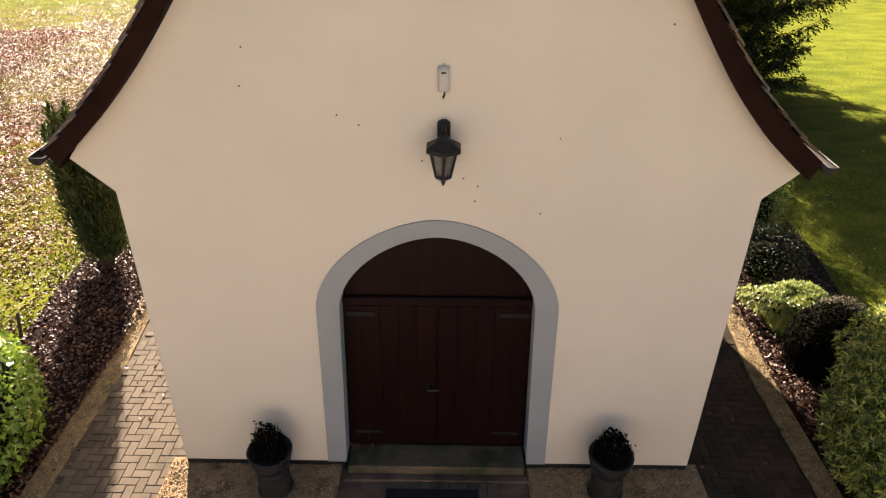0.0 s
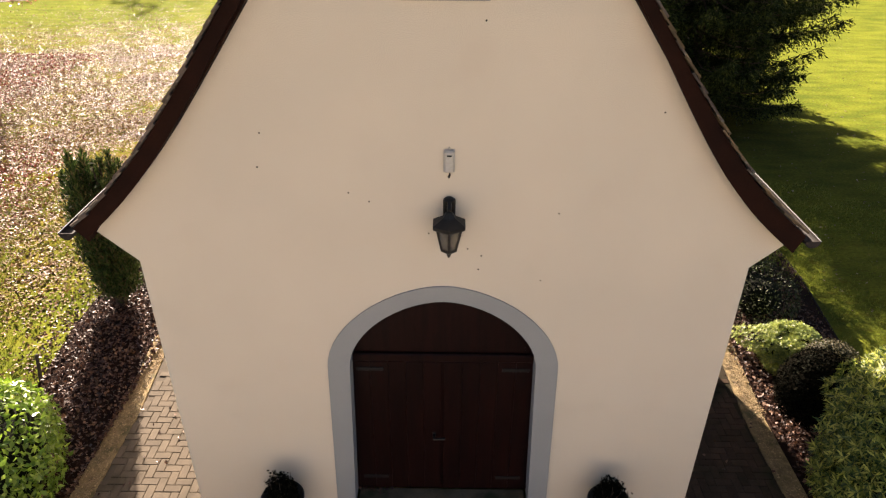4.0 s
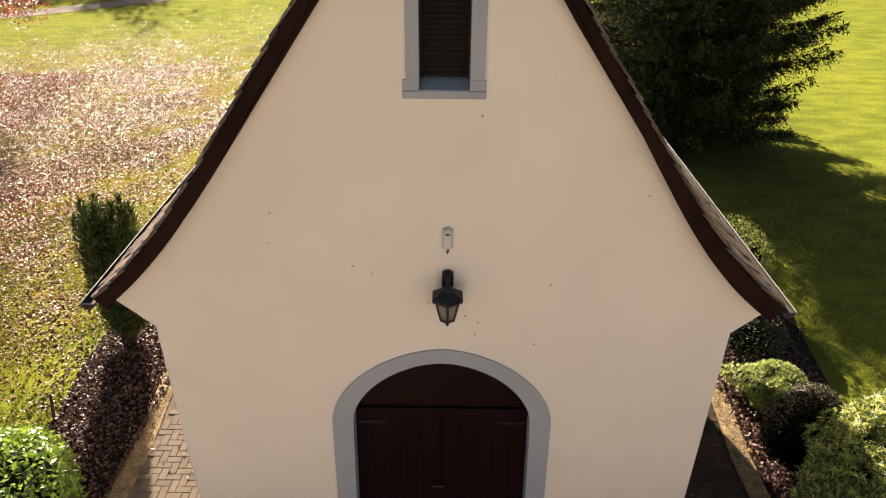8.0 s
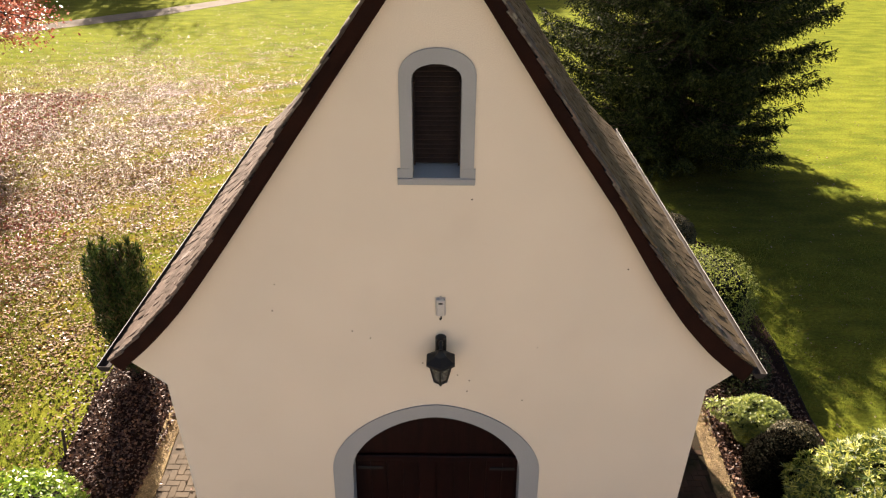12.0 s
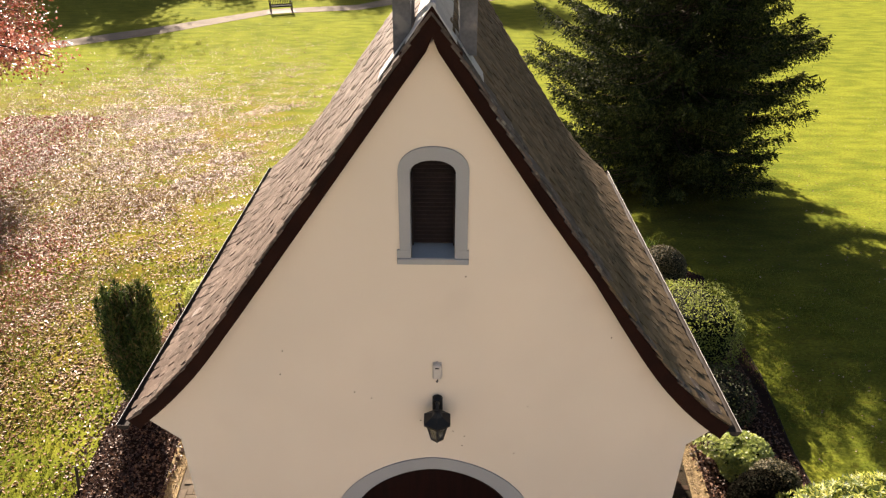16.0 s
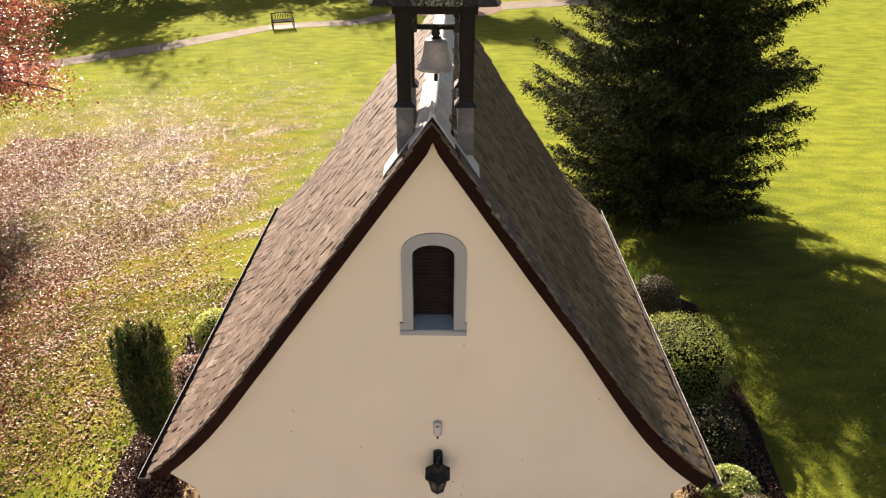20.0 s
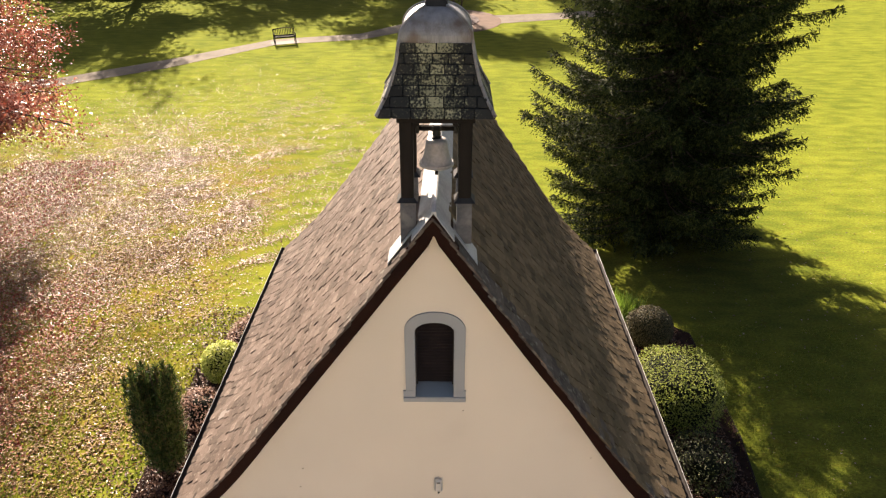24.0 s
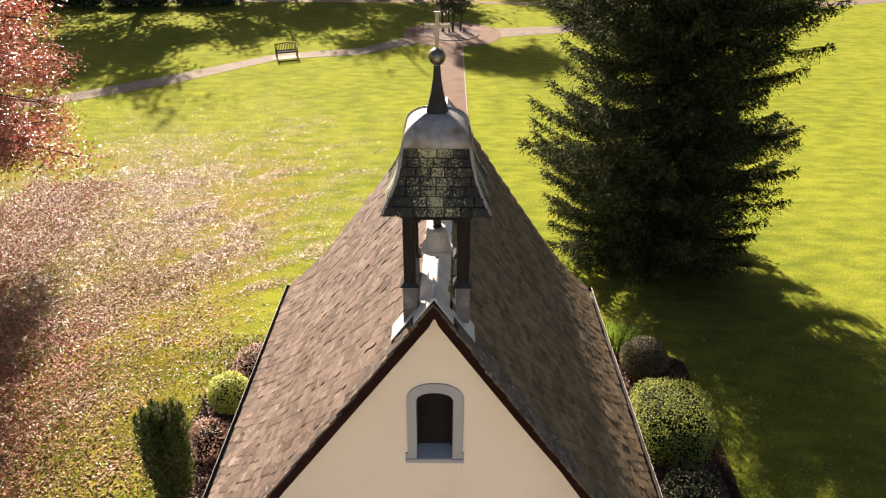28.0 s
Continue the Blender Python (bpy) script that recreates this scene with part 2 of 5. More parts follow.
MULCH = mat("mulch", (0.028, 0.014, 0.010), (0.014, 0.008, 0.006), rough=0.95, scale=6, fine=60, bump=1.0, depth=0.03, spec=0.05)
BEDLEAF = mat("leafy_mulch", (0.085, 0.055, 0.050), (0.045, 0.028, 0.026), rough=0.9, scale=5, fine=25, bump=0.8, depth=0.03, spec=0.1, stain=(0.13, 0.095, 0.088), stain_scale=9)
BARK = mat("bark", (0.075, 0.055, 0.042), (0.04, 0.03, 0.024), rough=0.9, scale=4, fine=40, bump=0.7, stretch=(3, 3, 0.6), spec=0.1)
POT = mat("glazed_pot", (0.028, 0.025, 0.022), (0.016, 0.015, 0.014), rough=0.4, scale=9, fine=60, bump=0.1, spec=0.1)
SOIL = mat("soil", (0.02, 0.014, 0.01), rough=0.95, scale=20, fine=90, bump=0.8, spec=0.1)
WOODSTAKE = mat("grey_wood", (0.05, 0.035, 0.025), (0.03, 0.022, 0.018), rough=0.9, scale=9, fine=60, bump=0.5)
BENCHM = mat("bench_paint", (0.022, 0.018, 0.016), rough=0.9, scale=9, fine=90, bump=0.1, spec=0.1)
KERB = mat("pale_kerb", (0.15, 0.125, 0.095), (0.11, 0.092, 0.07), rough=0.9, scale=3, fine=60, bump=0.3)
PAD = mat("concrete_pad", (0.11, 0.082, 0.060), (0.085, 0.064, 0.05), rough=0.9, scale=3, fine=60, bump=0.2)

L_HEDGE = leaf_mat("laurel_leaf", [(0.07, 0.14, 0.012), (0.15, 0.25, 0.024), (0.27, 0.37, 0.05)], rough=0.30, spec=0.55, through_light=0.40)
# near-black leaves: shade is put into the colour, for ball and potted plants
L_SHADEBOX = leaf_mat("shaded_box_leaf", [(0.002, 0.002, 0.001), (0.004, 0.0036, 0.002), (0.009, 0.0075, 0.0045)], rough=0.9, spec=0.02, through_light=0.04)
L_CLIP = leaf_mat("shrub_leaf", [(0.12, 0.15, 0.025), (0.19, 0.23, 0.045), (0.29, 0.32, 0.08)], rough=0.6, spec=0.25, through_light=0.45)
L_RHODO = leaf_mat("rhododendron_leaf", [(0.12, 0.17, 0.055), (0.25, 0.31, 0.08), (0.44, 0.46, 0.10)], rough=0.35, spec=0.7, through_light=0.45)
L_PIERIS = leaf_mat("pieris_leaf", [(0.026, 0.052, 0.011), (0.070, 0.112, 0.022), (0.25, 0.28, 0.05), (0.54, 0.53, 0.12)], rough=0.45, spec=0.4, through_light=0.46)
L_YELLOW = leaf_mat("lime_leaf", [(0.20, 0.25, 0.035), (0.34, 0.38, 0.07), (0.52, 0.53, 0.18)], rough=0.42, through_light=0.5)
L_DARK = leaf_mat("dark_leaf", [(0.015, 0.024, 0.010), (0.03, 0.04, 0.015), (0.06, 0.06, 0.03)], rough=0.42, spec=0.4, through_light=0.1)
L_DEAD = leaf_mat("withered_leaf", [(0.17, 0.085, 0.062), (0.30, 0.18, 0.135), (0.42, 0.30, 0.24)], rough=0.6)
L_BALL = leaf_mat("clipped_leaf", [(0.020, 0.022, 0.008), (0.055, 0.050, 0.022), (0.13, 0.105, 0.055)], rough=0.55, spec=0.2, through_light=0.15)
L_CYP = leaf_mat("cypress_leaf", [(0.012, 0.024, 0.007), (0.028, 0.050, 0.012), (0.070, 0.10, 0.026), (0.11, 0.075, 0.035)], rough=0.6, spec=0.12, through_light=0.3)
L_FIR = leaf_mat("spruce_needle", [(0.008, 0.012, 0.005), (0.015, 0.023, 0.008), (0.058, 0.072, 0.022)], rough=0.7, spec=0.04, through_light=0.18)
L_BEECH = leaf_mat("copper_leaf", [(0.11, 0.020, 0.013), (0.20, 0.045, 0.028), (0.29, 0.090, 0.060), (0.38, 0.20, 0.15)], rough=0.33, spec=0.6, through_light=0.45)
L_TREE = leaf_mat("tree_leaf", [(0.03, 0.055, 0.012), (0.06, 0.10, 0.02), (0.12, 0.13, 0.03)], rough=0.45)
L_LITTER = leaf_mat("fallen_leaf", [(0.145, 0.054, 0.018), (0.235, 0.113, 0.042), (0.31, 0.178, 0.085), (0.36, 0.252, 0.165)], rough=0.42, spec=0.5, through_light=0.12)
L_DAMP = leaf_mat("damp_leaf", [(0.15, 0.060, 0.016), (0.23, 0.120, 0.026), (0.30, 0.185, 0.045)], rough=0.6, spec=0.3, through_light=0.12)
L_COPPER = leaf_mat("copper_fallen_leaf", [(0.17, 0.030, 0.014), (0.27, 0.060, 0.026), (0.38, 0.125, 0.060)], rough=0.5, spec=0.3, through_light=0.12)
L_GREY = leaf_mat("greygreen_leaf", [(0.012, 0.015, 0.006), (0.030, 0.036, 0.014), (0.075, 0.088, 0.036)], rough=0.6, spec=0.12, through_light=0.15)
L_PALE = leaf_mat("pale_leaf", [(0.10, 0.06, 0.03), (0.20, 0.14, 0.08), (0.36, 0.29, 0.20)], rough=0.6, spec=0.3, through_light=0.1)
L_BRONZE = leaf_mat("bronze_leaf", [(0.035, 0.022, 0.014), (0.06, 0.045, 0.02), (0.10, 0.08, 0.035)], rough=0.5)
L_REDLITTER = leaf_mat("bed_leaf", [(0.018, 0.006, 0.004), (0.046, 0.017, 0.010), (0.095, 0.040, 0.022), (0.185, 0.098, 0.056)], rough=0.5, spec=0.32, through_light=0.08)
L_TURF = leaf_mat("turf_blade", [(0.075, 0.11, 0.012), (0.13, 0.165, 0.018), (0.21, 0.21, 0.035)], rough=0.6, spec=0.2, through_light=0.45)
L_GRASS = leaf_mat("grass_blade", [(0.07, 0.14, 0.015), (0.12, 0.20, 0.025), (0.20, 0.26, 0.05)], rough=0.5, through_light=0.45)
PEBBLE = mat("pebble", (0.33, 0.225, 0.110), (0.20, 0.132, 0.066), rough=0.7, scale=5, fine=60, bump=0.1, rand=0.45)


def lawn_material():
    m, t, p = nodes_of("lawn")
    n, link = t.nodes, t.links.new
    co = n.new("ShaderNodeTexCoord")

    def noise_at(scale, detail, stretch=(1, 1, 1)):
        mp, q = n.new("ShaderNodeMapping"), n.new("ShaderNodeTexNoise")
        mp.inputs["Scale"].default_value = stretch
        link(co.outputs["Object"], mp.inputs[0])
        link(mp.outputs[0], q.inputs[0])
        q.inputs["Scale"].default_value, q.inputs["Detail"].default_value = scale, detail
        return q.outputs[0]

    a, b, c, d = noise_at(0.22, 6), noise_at(1.6, 9, (0.55, 1.3, 1)), noise_at(18, 8, (0.7, 1.2, 1)), noise_at(6, 6, (0.6, 1.3, 1))
    r = n.new("ShaderNodeValToRGB")
    e = r.color_ramp.elements
    e[0].position, e[0].color = 0.30, (0.104, 0.143, 0.014, 1)
    e[1].position, e[1].color = 0.72, (0.187, 0.216, 0.021, 1)
    link(a, r.inputs[0])
    r2 = n.new("ShaderNodeValToRGB")
    e = r2.color_ramp.elements
    e[0].position, e[0].color = 0.35, (0.061, 0.097, 0.011, 1)
    e[1].position, e[1].color = 0.68, (0.230, 0.254, 0.027, 1)
    link(b, r2.inputs[0])
    mx = n.new("ShaderNodeMix")
    mx.data_type = "RGBA"
    mx.inputs["Factor"].default_value = 0.5
    link(r.outputs[0], mx.inputs["A"])
    link(r2.outputs[0], mx.inputs["B"])
    ov = n.new("ShaderNodeMix")
    ov.data_type, ov.blend_type = "RGBA", "OVERLAY"
    ov.inputs["Factor"].default_value = 0.8
    link(mx.outputs["Result"], ov.inputs["A"])
    link(c, ov.inputs["B"])
    # worn brownish patches
    rw = n.new("ShaderNodeValToRGB")
    rw.color_ramp.elements[0].position, rw.color_ramp.elements[1].position = 0.53, 0.70
    link(d, rw.inputs[0])
    wm = n.new("ShaderNodeMix")
    wm.data_type = "RGBA"
    sc = n.new("ShaderNodeMath")
    sc.operation = "MULTIPLY"
    sc.inputs[1].default_value = 0.42
    link(rw.outputs[0], sc.inputs[0])
    link(sc.outputs[0], wm.inputs["Factor"])
    link(ov.outputs["Result"], wm.inputs["A"])
    wm.inputs["B"].default_value = (0.135, 0.105, 0.014, 1)
    # straw-coloured turf west of the chapel, where leaf crumbs lie in the grass
    sep = n.new("ShaderNodeSeparateXYZ")
    link(co.outputs["Object"], sep.inputs[0])
    straw = None
    for axis, lo, hi, top, bottom in ((0, -7.5, -4.5, 1.0, 0.0), (0, -24.0, -18.0, 0.0, 1.0), (1, 16.0, 28.0, 1.0, 0.0), (1, 1.0, 7.0, 0.0, 1.0)):
        mr = n.new("ShaderNodeMapRange")
        mr.interpolation_type = "SMOOTHSTEP"
        for key, value in zip(("From Min", "From Max", "To Min", "To Max"), (lo, hi, top, bottom)):
            mr.inputs[key].default_value = value
        link(sep.outputs[axis], mr.inputs["Value"])
        if straw is None:
            straw = mr.outputs[0]
        else:
            q = n.new("ShaderNodeMath")
            q.operation = "MULTIPLY"
            link(straw, q.inputs[0])
            link(mr.outputs[0], q.inputs[1])
            straw = q.outputs[0]
    uneven = n.new("ShaderNodeMapRange")
    for key, value in zip(("From Min", "From Max", "To Min", "To Max"), (0.35, 0.62, 0.15, 0.85)):
        uneven.inputs[key].default_value = value
    link(b, uneven.inputs["Value"])
    q = n.new("ShaderNodeMath")
    q.operation = "MULTIPLY"
    link(straw, q.inputs[0])
    link(uneven.outputs[0], q.inputs[1])
    gold = n.new("ShaderNodeMix")
    gold.data_type = "RGBA"
    link(q.outputs[0], gold.inputs["Factor"])
    link(wm.outputs["Result"], gold.inputs["A"])
    gold.inputs["B"].default_value = (0.200, 0.135, 0.024, 1)
    wm = gold
    hs = n.new("ShaderNodeMath")
    link(c, hs.inputs[0])
    link(d, hs.inputs[1])
    bp = n.new("ShaderNodeBump")
    bp.inputs["Strength"].default_value, bp.inputs["Distance"].default_value = 0.9, 0.06
    link(hs.outputs[0], bp.inputs["Height"])
    link(bp.outputs[0], p.inputs["Normal"])
    p.inputs["Roughness"].default_value, p.inputs["Specular IOR Level"].default_value = 1.0, 0.03
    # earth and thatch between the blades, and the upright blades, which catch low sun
    dull = n.new("ShaderNodeMix")
    dull.data_type = "RGBA"
    dull.inputs["Factor"].default_value = 0.80
    link(wm.outputs["Result"], dull.inputs["A"])
    dull.inputs["B"].default_value = (0.050, 0.043, 0.019, 1)
    link(dull.outputs["Result"], p.inputs["Base Color"])
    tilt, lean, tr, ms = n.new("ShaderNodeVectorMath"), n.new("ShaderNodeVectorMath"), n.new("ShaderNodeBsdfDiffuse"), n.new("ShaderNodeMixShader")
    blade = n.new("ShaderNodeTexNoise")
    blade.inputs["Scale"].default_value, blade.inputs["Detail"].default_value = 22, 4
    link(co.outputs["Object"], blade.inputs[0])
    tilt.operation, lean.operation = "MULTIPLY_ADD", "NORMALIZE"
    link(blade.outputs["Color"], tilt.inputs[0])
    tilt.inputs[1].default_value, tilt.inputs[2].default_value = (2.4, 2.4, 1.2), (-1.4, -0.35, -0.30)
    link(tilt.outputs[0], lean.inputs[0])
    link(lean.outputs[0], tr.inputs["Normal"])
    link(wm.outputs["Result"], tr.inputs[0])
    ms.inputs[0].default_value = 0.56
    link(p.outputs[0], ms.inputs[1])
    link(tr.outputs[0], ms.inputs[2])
    link(ms.outputs[0], n["Material Output"].inputs[0])
    return m


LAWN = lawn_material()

GLASS, _, gp = nodes_of("lantern_glass")
gp.inputs["Base Color"].default_value = (0.48, 0.46, 0.42, 1)
gp.inputs["Roughness"].default_value, gp.inputs["Transmission Weight"].default_value = 0.25, 0.85


# ---- mesh helpers ----
def mesh_object(name, me, material, parent=None, label=""):
    ob = new(name, me)
    if material is not None and not me.materials:
        me.materials.append(material)
    if parent is not None:
        ob.parent = parent
    if label:
        tagged(ob, label)
    return ob


def part(name, bm, material, parent=None, label="", smooth=False):
    """A bmesh as one mesh object, under a thing or a part."""
    bmesh.ops.recalc_face_normals(bm, faces=bm.faces)
    me = bpy.data.meshes.new(name)
    bm.to_mesh(me)
    bm.free()
    if smooth:
        for f in me.polygons:
            f.use_smooth = True
    return mesh_object(name, me, material, parent, label)


def thing(name, at, label, category, group="", kind=""):
    ob = new(name)
    ob.location = at
    ob.empty_display_size = 0.1
    return tagged(ob, label, category, group, kind)


def array_mesh(name, verts, faces):
    me = bpy.data.meshes.new(name)
    verts, faces = np.asarray(verts, np.float32), np.asarray(faces, np.int32)
    k = faces.shape[1]
    me.vertices.add(len(verts))
    me.vertices.foreach_set("co", verts.ravel())
    me.loops.add(faces.size)
    me.loops.foreach_set("vertex_index", faces.ravel())
    me.polygons.add(len(faces))
    me.polygons.foreach_set("use_smooth", np.zeros(len(faces), dtype=bool))
    me.polygons.foreach_set("loop_start", np.arange(0, faces.size, k, dtype=np.int32))
    me.update(calc_edges=True)
    me.validate()
    return me


def add_box(bm, c, s, m=None, bevel=0.0):
    """A box of size s at c, its edges bevelled; m turns it about c."""
    g = bmesh.ops.create_cube(bm, size=1.0)["verts"]
    bmesh.ops.scale(bm, vec=s, verts=g)
    if bevel:
        ed = list({e for v in g for e in v.link_edges})
        g = list({v for f in bmesh.ops.bevel(bm, geom=ed, offset=bevel, segments=1, affect="EDGES")["faces"] for v in f.verts} | {v for v in g if v.is_valid})
    if m is not None:
        bmesh.ops.transform(bm, matrix=m, verts=g)
    bmesh.ops.translate(bm, vec=c, verts=g)
    return g


def box(c, s, m=None, bevel=0.0):
    bm = bmesh.new()
    add_box(bm, c, s, m, bevel)
    return bm


def lathe(profile, steps=24, at=(0, 0, 0), square=False):
    """Turns (radius, height) pairs round z; square: four-sided."""
    bm = bmesh.new()
    n = 4 if square else steps
    k = math.sqrt(2) if square else 1
    rings = []
    for r, z in profile:
        rings.append([bm.verts.new((at[0] + k * r * math.cos(2 * math.pi * (i + 0.5) / n), at[1] + k * r * math.sin(2 * math.pi * (i + 0.5) / n), at[2] + z)) for i in range(n)])
    for a, b in zip(rings, rings[1:]):
        for i in range(n):
            bm.faces.new((a[i], a[(i + 1) % n], b[(i + 1) % n], b[i]))
    bm.faces.new(rings[0][::-1])
    bm.faces.new(rings[-1])
    return bm


def tube(points, radii, sides=8):
    """A tapered tube along points."""
    bm = bmesh.new()
    add_tube(bm, points, radii, sides)
    return bm


def add_tube(bm, points, radii, sides=8):
    pts = [Vector(p) for p in points]
    rings = []
    for i, p in enumerate(pts):
        d = (pts[min(i + 1, len(pts) - 1)] - pts[max(i - 1, 0)]).normalized()
        q = d.to_track_quat("Z", "Y")
        r = radii[i] if isinstance(radii, (list, tuple)) else radii
        rings.append([bm.verts.new(p + q @ Vector((r * math.cos(2 * math.pi * k / sides), r * math.sin(2 * math.pi * k / sides), 0))) for k in range(sides)])
    for a, b in zip(rings, rings[1:]):
        for k in range(sides):
            bm.faces.new((a[k], a[(k + 1) % sides], b[(k + 1) % sides], b[k]))
    bm.faces.new(rings[0][::-1])
    bm.faces.new(rings[-1])


def slab_xz(loop, y0, y1, holes=()):
    """A flat shape in x and z, with holes, from y0 to y1."""
    bm = bmesh.new()
    edges = []
    for lp in (loop, *holes):
        vs = [bm.verts.new((x, y0, z)) for x, z in lp]
        edges += [bm.edges.new((vs[i], vs[(i + 1) % len(vs)])) for i in range(len(vs))]
    bmesh.ops.triangle_fill(bm, use_beauty=True, edges=edges)
    g = bmesh.ops.extrude_face_region(bm, geom=list(bm.faces))["geom"]
    bmesh.ops.translate(bm, vec=(0, y1 - y0, 0), verts=[v for v in g if isinstance(v, bmesh.types.BMVert)])
    return bm


def slab_xy(loop, z0, z1):
    bm = bmesh.new()
    lo, hi = [bm.verts.new((x, y, z0)) for x, y in loop], [bm.verts.new((x, y, z1)) for x, y in loop]
    n = len(loop)
    bm.faces.new(hi)
    bm.faces.new(lo[::-1])
    for i in range(n):
        bm.faces.new((lo[i], lo[(i + 1) % n], hi[(i + 1) % n], hi[i]))
    return bm


def unit(v):
    return v / np.maximum(np.linalg.norm(v, axis=-1, keepdims=True), 1e-9)


def leaves(pts, nrm, size, aspect=0.5, spread=0.6, axis=None, axis_spread=0.5, jitter=0.3, fold=0.18):
    """Folded leaf shapes: vertices and triangles. nrm: which way the leaves face; axis: which way they point."""
    n = len(pts)
    f = unit(nrm + spread * rng.normal(size=(n, 3)))
    a = rng.normal(size=(n, 3)) if axis is None else axis + axis_spread * rng.normal(size=(n, 3))
    a = unit(a - (a * f).sum(-1, keepdims=True) * f)
    b = np.cross(f, a)
    s = (np.asarray(size) * (1 + jitter * rng.uniform(-1, 1, n)))[:, None]
    w = s * aspect * 0.5
    v = np.stack([pts, pts + 0.45 * s * a + w * b + fold * w * f, pts + s * a, pts + 0.45 * s * a - w * b + fold * w * f], 1)
    i = 4 * np.arange(n)[:, None]
    return v.reshape(-1, 3), np.concatenate([i + [0, 1, 2], i + [0, 2, 3]], 1).reshape(-1, 3)


def rosettes(pts, nrm, size, k=9, aspect=0.23, lift=0.45):
    """Whorls of k narrow leaves about each point."""
    n = len(pts)
    f = unit(nrm + 0.35 * rng.normal(size=(n, 3)))
    e = unit(np.cross(f, rng.normal(size=(n, 3))))
    g = np.cross(f, e)
    P, N, A = [], [], []
    for j in range(k):
        t = 2 * math.pi * (j + rng.uniform(-0.2, 0.2, n)) / k
        d = e * np.cos(t)[:, None] + g * np.sin(t)[:, None]
        P.append(pts), A.append(d + lift * f), N.append(f - lift * d)
    return leaves(np.concatenate(P), np.concatenate(N), size, aspect, 0.1, np.concatenate(A), 0.12)


def sphere_dirs(n, low=-0.5):
    z = rng.uniform(low, 1, n)
    t = rng.uniform(0, 2 * math.pi, n)
    r = np.sqrt(1 - z * z)
    return np.stack([r * np.cos(t), r * np.sin(t), z], 1)


def lump(d, k, amount, seed, wide=0.18):
    r = np.random.default_rng(seed)
    s = np.zeros(len(d))
    for _ in range(k):
        c = unit(r.normal(size=3))
        s += np.exp(-((d - c) ** 2).sum(1) / wide) * r.uniform(-0.6, 1)
    return 1 + amount * s


def bush(name, label, category, centre, radii, n, leaf, material, lumps=0.12, seed=1, kind="leaf", power=2.0, core=0.78, spread=0.7, aspect=0.5, low=-0.7, knobs=14, wide=0.18):
    """A shrub on the ground: stems, a dark core for the inner shade and a coat of leaves. power above 2 squares it."""
    cx, cy, top = centre
    rx, ry, rz = radii
    ob = thing(name, (cx, cy, 0), label, category)

    def shell(d, q):
        g = d / ((np.abs(d) ** power).sum(1) ** (1 / power))[:, None]
        p = g * (np.asarray(radii) * (lump(d, knobs, lumps, seed, wide) * q)[:, None])
        p[:, 2] = np.maximum(p[:, 2] + top - rz, 0.02)
        return p

    d = sphere_dirs(n, low)
    p = shell(d, rng.uniform(0.82, 1.0, n) ** 0.8)
    nr = unit(d / np.asarray(radii) * min(radii) + np.array([0, 0, 0.35]))
    v, f = rosettes(p, nr, leaf) if kind == "rosette" else leaves(p, nr, leaf, aspect, spread)
    mesh_object("leaves", array_mesh("leaves", v, f), material, ob)
    # closed core whose dark colour stands for shade between the leaves
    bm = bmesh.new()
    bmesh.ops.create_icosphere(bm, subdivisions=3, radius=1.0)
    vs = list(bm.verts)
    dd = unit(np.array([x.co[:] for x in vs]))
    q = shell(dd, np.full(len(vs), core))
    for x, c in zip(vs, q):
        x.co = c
    part("dark_core", bm, INNER, ob)
    bm = bmesh.new()
    for j in range(5):
        t = 2 * math.pi * j / 5 + seed
        add_tube(bm, [(0.06 * math.cos(t), 0.06 * math.sin(t), -0.03), (0.35 * rx * math.cos(t), 0.35 * ry * math.sin(t), 0.5 * top), (0.55 * rx * math.cos(t), 0.55 * ry * math.sin(t), 0.8 * top)], [0.02, 0.015, 0.008], 5)
    part("stems", bm, BARK, ob)
    return ob


# shade inside the shrubs, put into their cores as a near-black colour
INNER = mat("core_shade", (0.008, 0.010, 0.004), (0.005, 0.006, 0.003), rough=0.95, scale=8, fine=50, bump=0.8, depth=0.03, spec=0.1)

# ---- ground ----
CX = 0.02                       # the chapel's middle line
bm = bmesh.new()
bmesh.ops.create_grid(bm, x_segments=60, y_segments=60, size=600)
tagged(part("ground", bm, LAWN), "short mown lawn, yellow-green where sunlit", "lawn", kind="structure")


def strip(name, loop, z, material, label, category, kind="structure"):
    return tagged(part(name, slab_xy(loop, -0.05, z), material), label, category, kind=kind)


# paved walk and beds round the chapel
for s, side in ((-1, "west"), (1, "east")):
    strip("paved_walk_" + side, [(s * 2.62, -2.2), (s * 4.0, -2.2), (s * 4.0, 1.5), (s * 4.16, 3.2), (s * 4.2, 8.5), (s * 2.62, 8.5)][::s], 0.012, JOINT if s < 0 else SHADEJOINT, "joint sand under the paved side walk", "paving")
    strip("gravel_edge_" + side, [(s * 4.004, -2.2), (s * 4.25, -2.2), (s * 4.27, 1.5), (s * 4.42, 3.2), (s * 4.42, 8.5), (s * 4.204, 8.5), (s * 4.164, 3.2), (s * 4.004, 1.5)][::s], 0.03, GRAVEL, "pale gravel edging strip beside the walk", "gravel")
    strip("gravel_front_" + side, [(s * 1.0, 0.08), (s * 1.0, -0.75), (s * 2.85, -0.75), (s * 2.85, 0.08)][::s], 0.028, RUSTGRAVEL, "rust-brown gravel strip along the front wall", "gravel")
# ground out of view, added pale so that it fills the front with light
strip("bounce_forecourt", [(-18, -36), (18, -36), (18, -2.204), (-18, -2.204)], 0.012, FORE, "unseen pale gravel forecourt added to bounce light onto the front", "gravel")
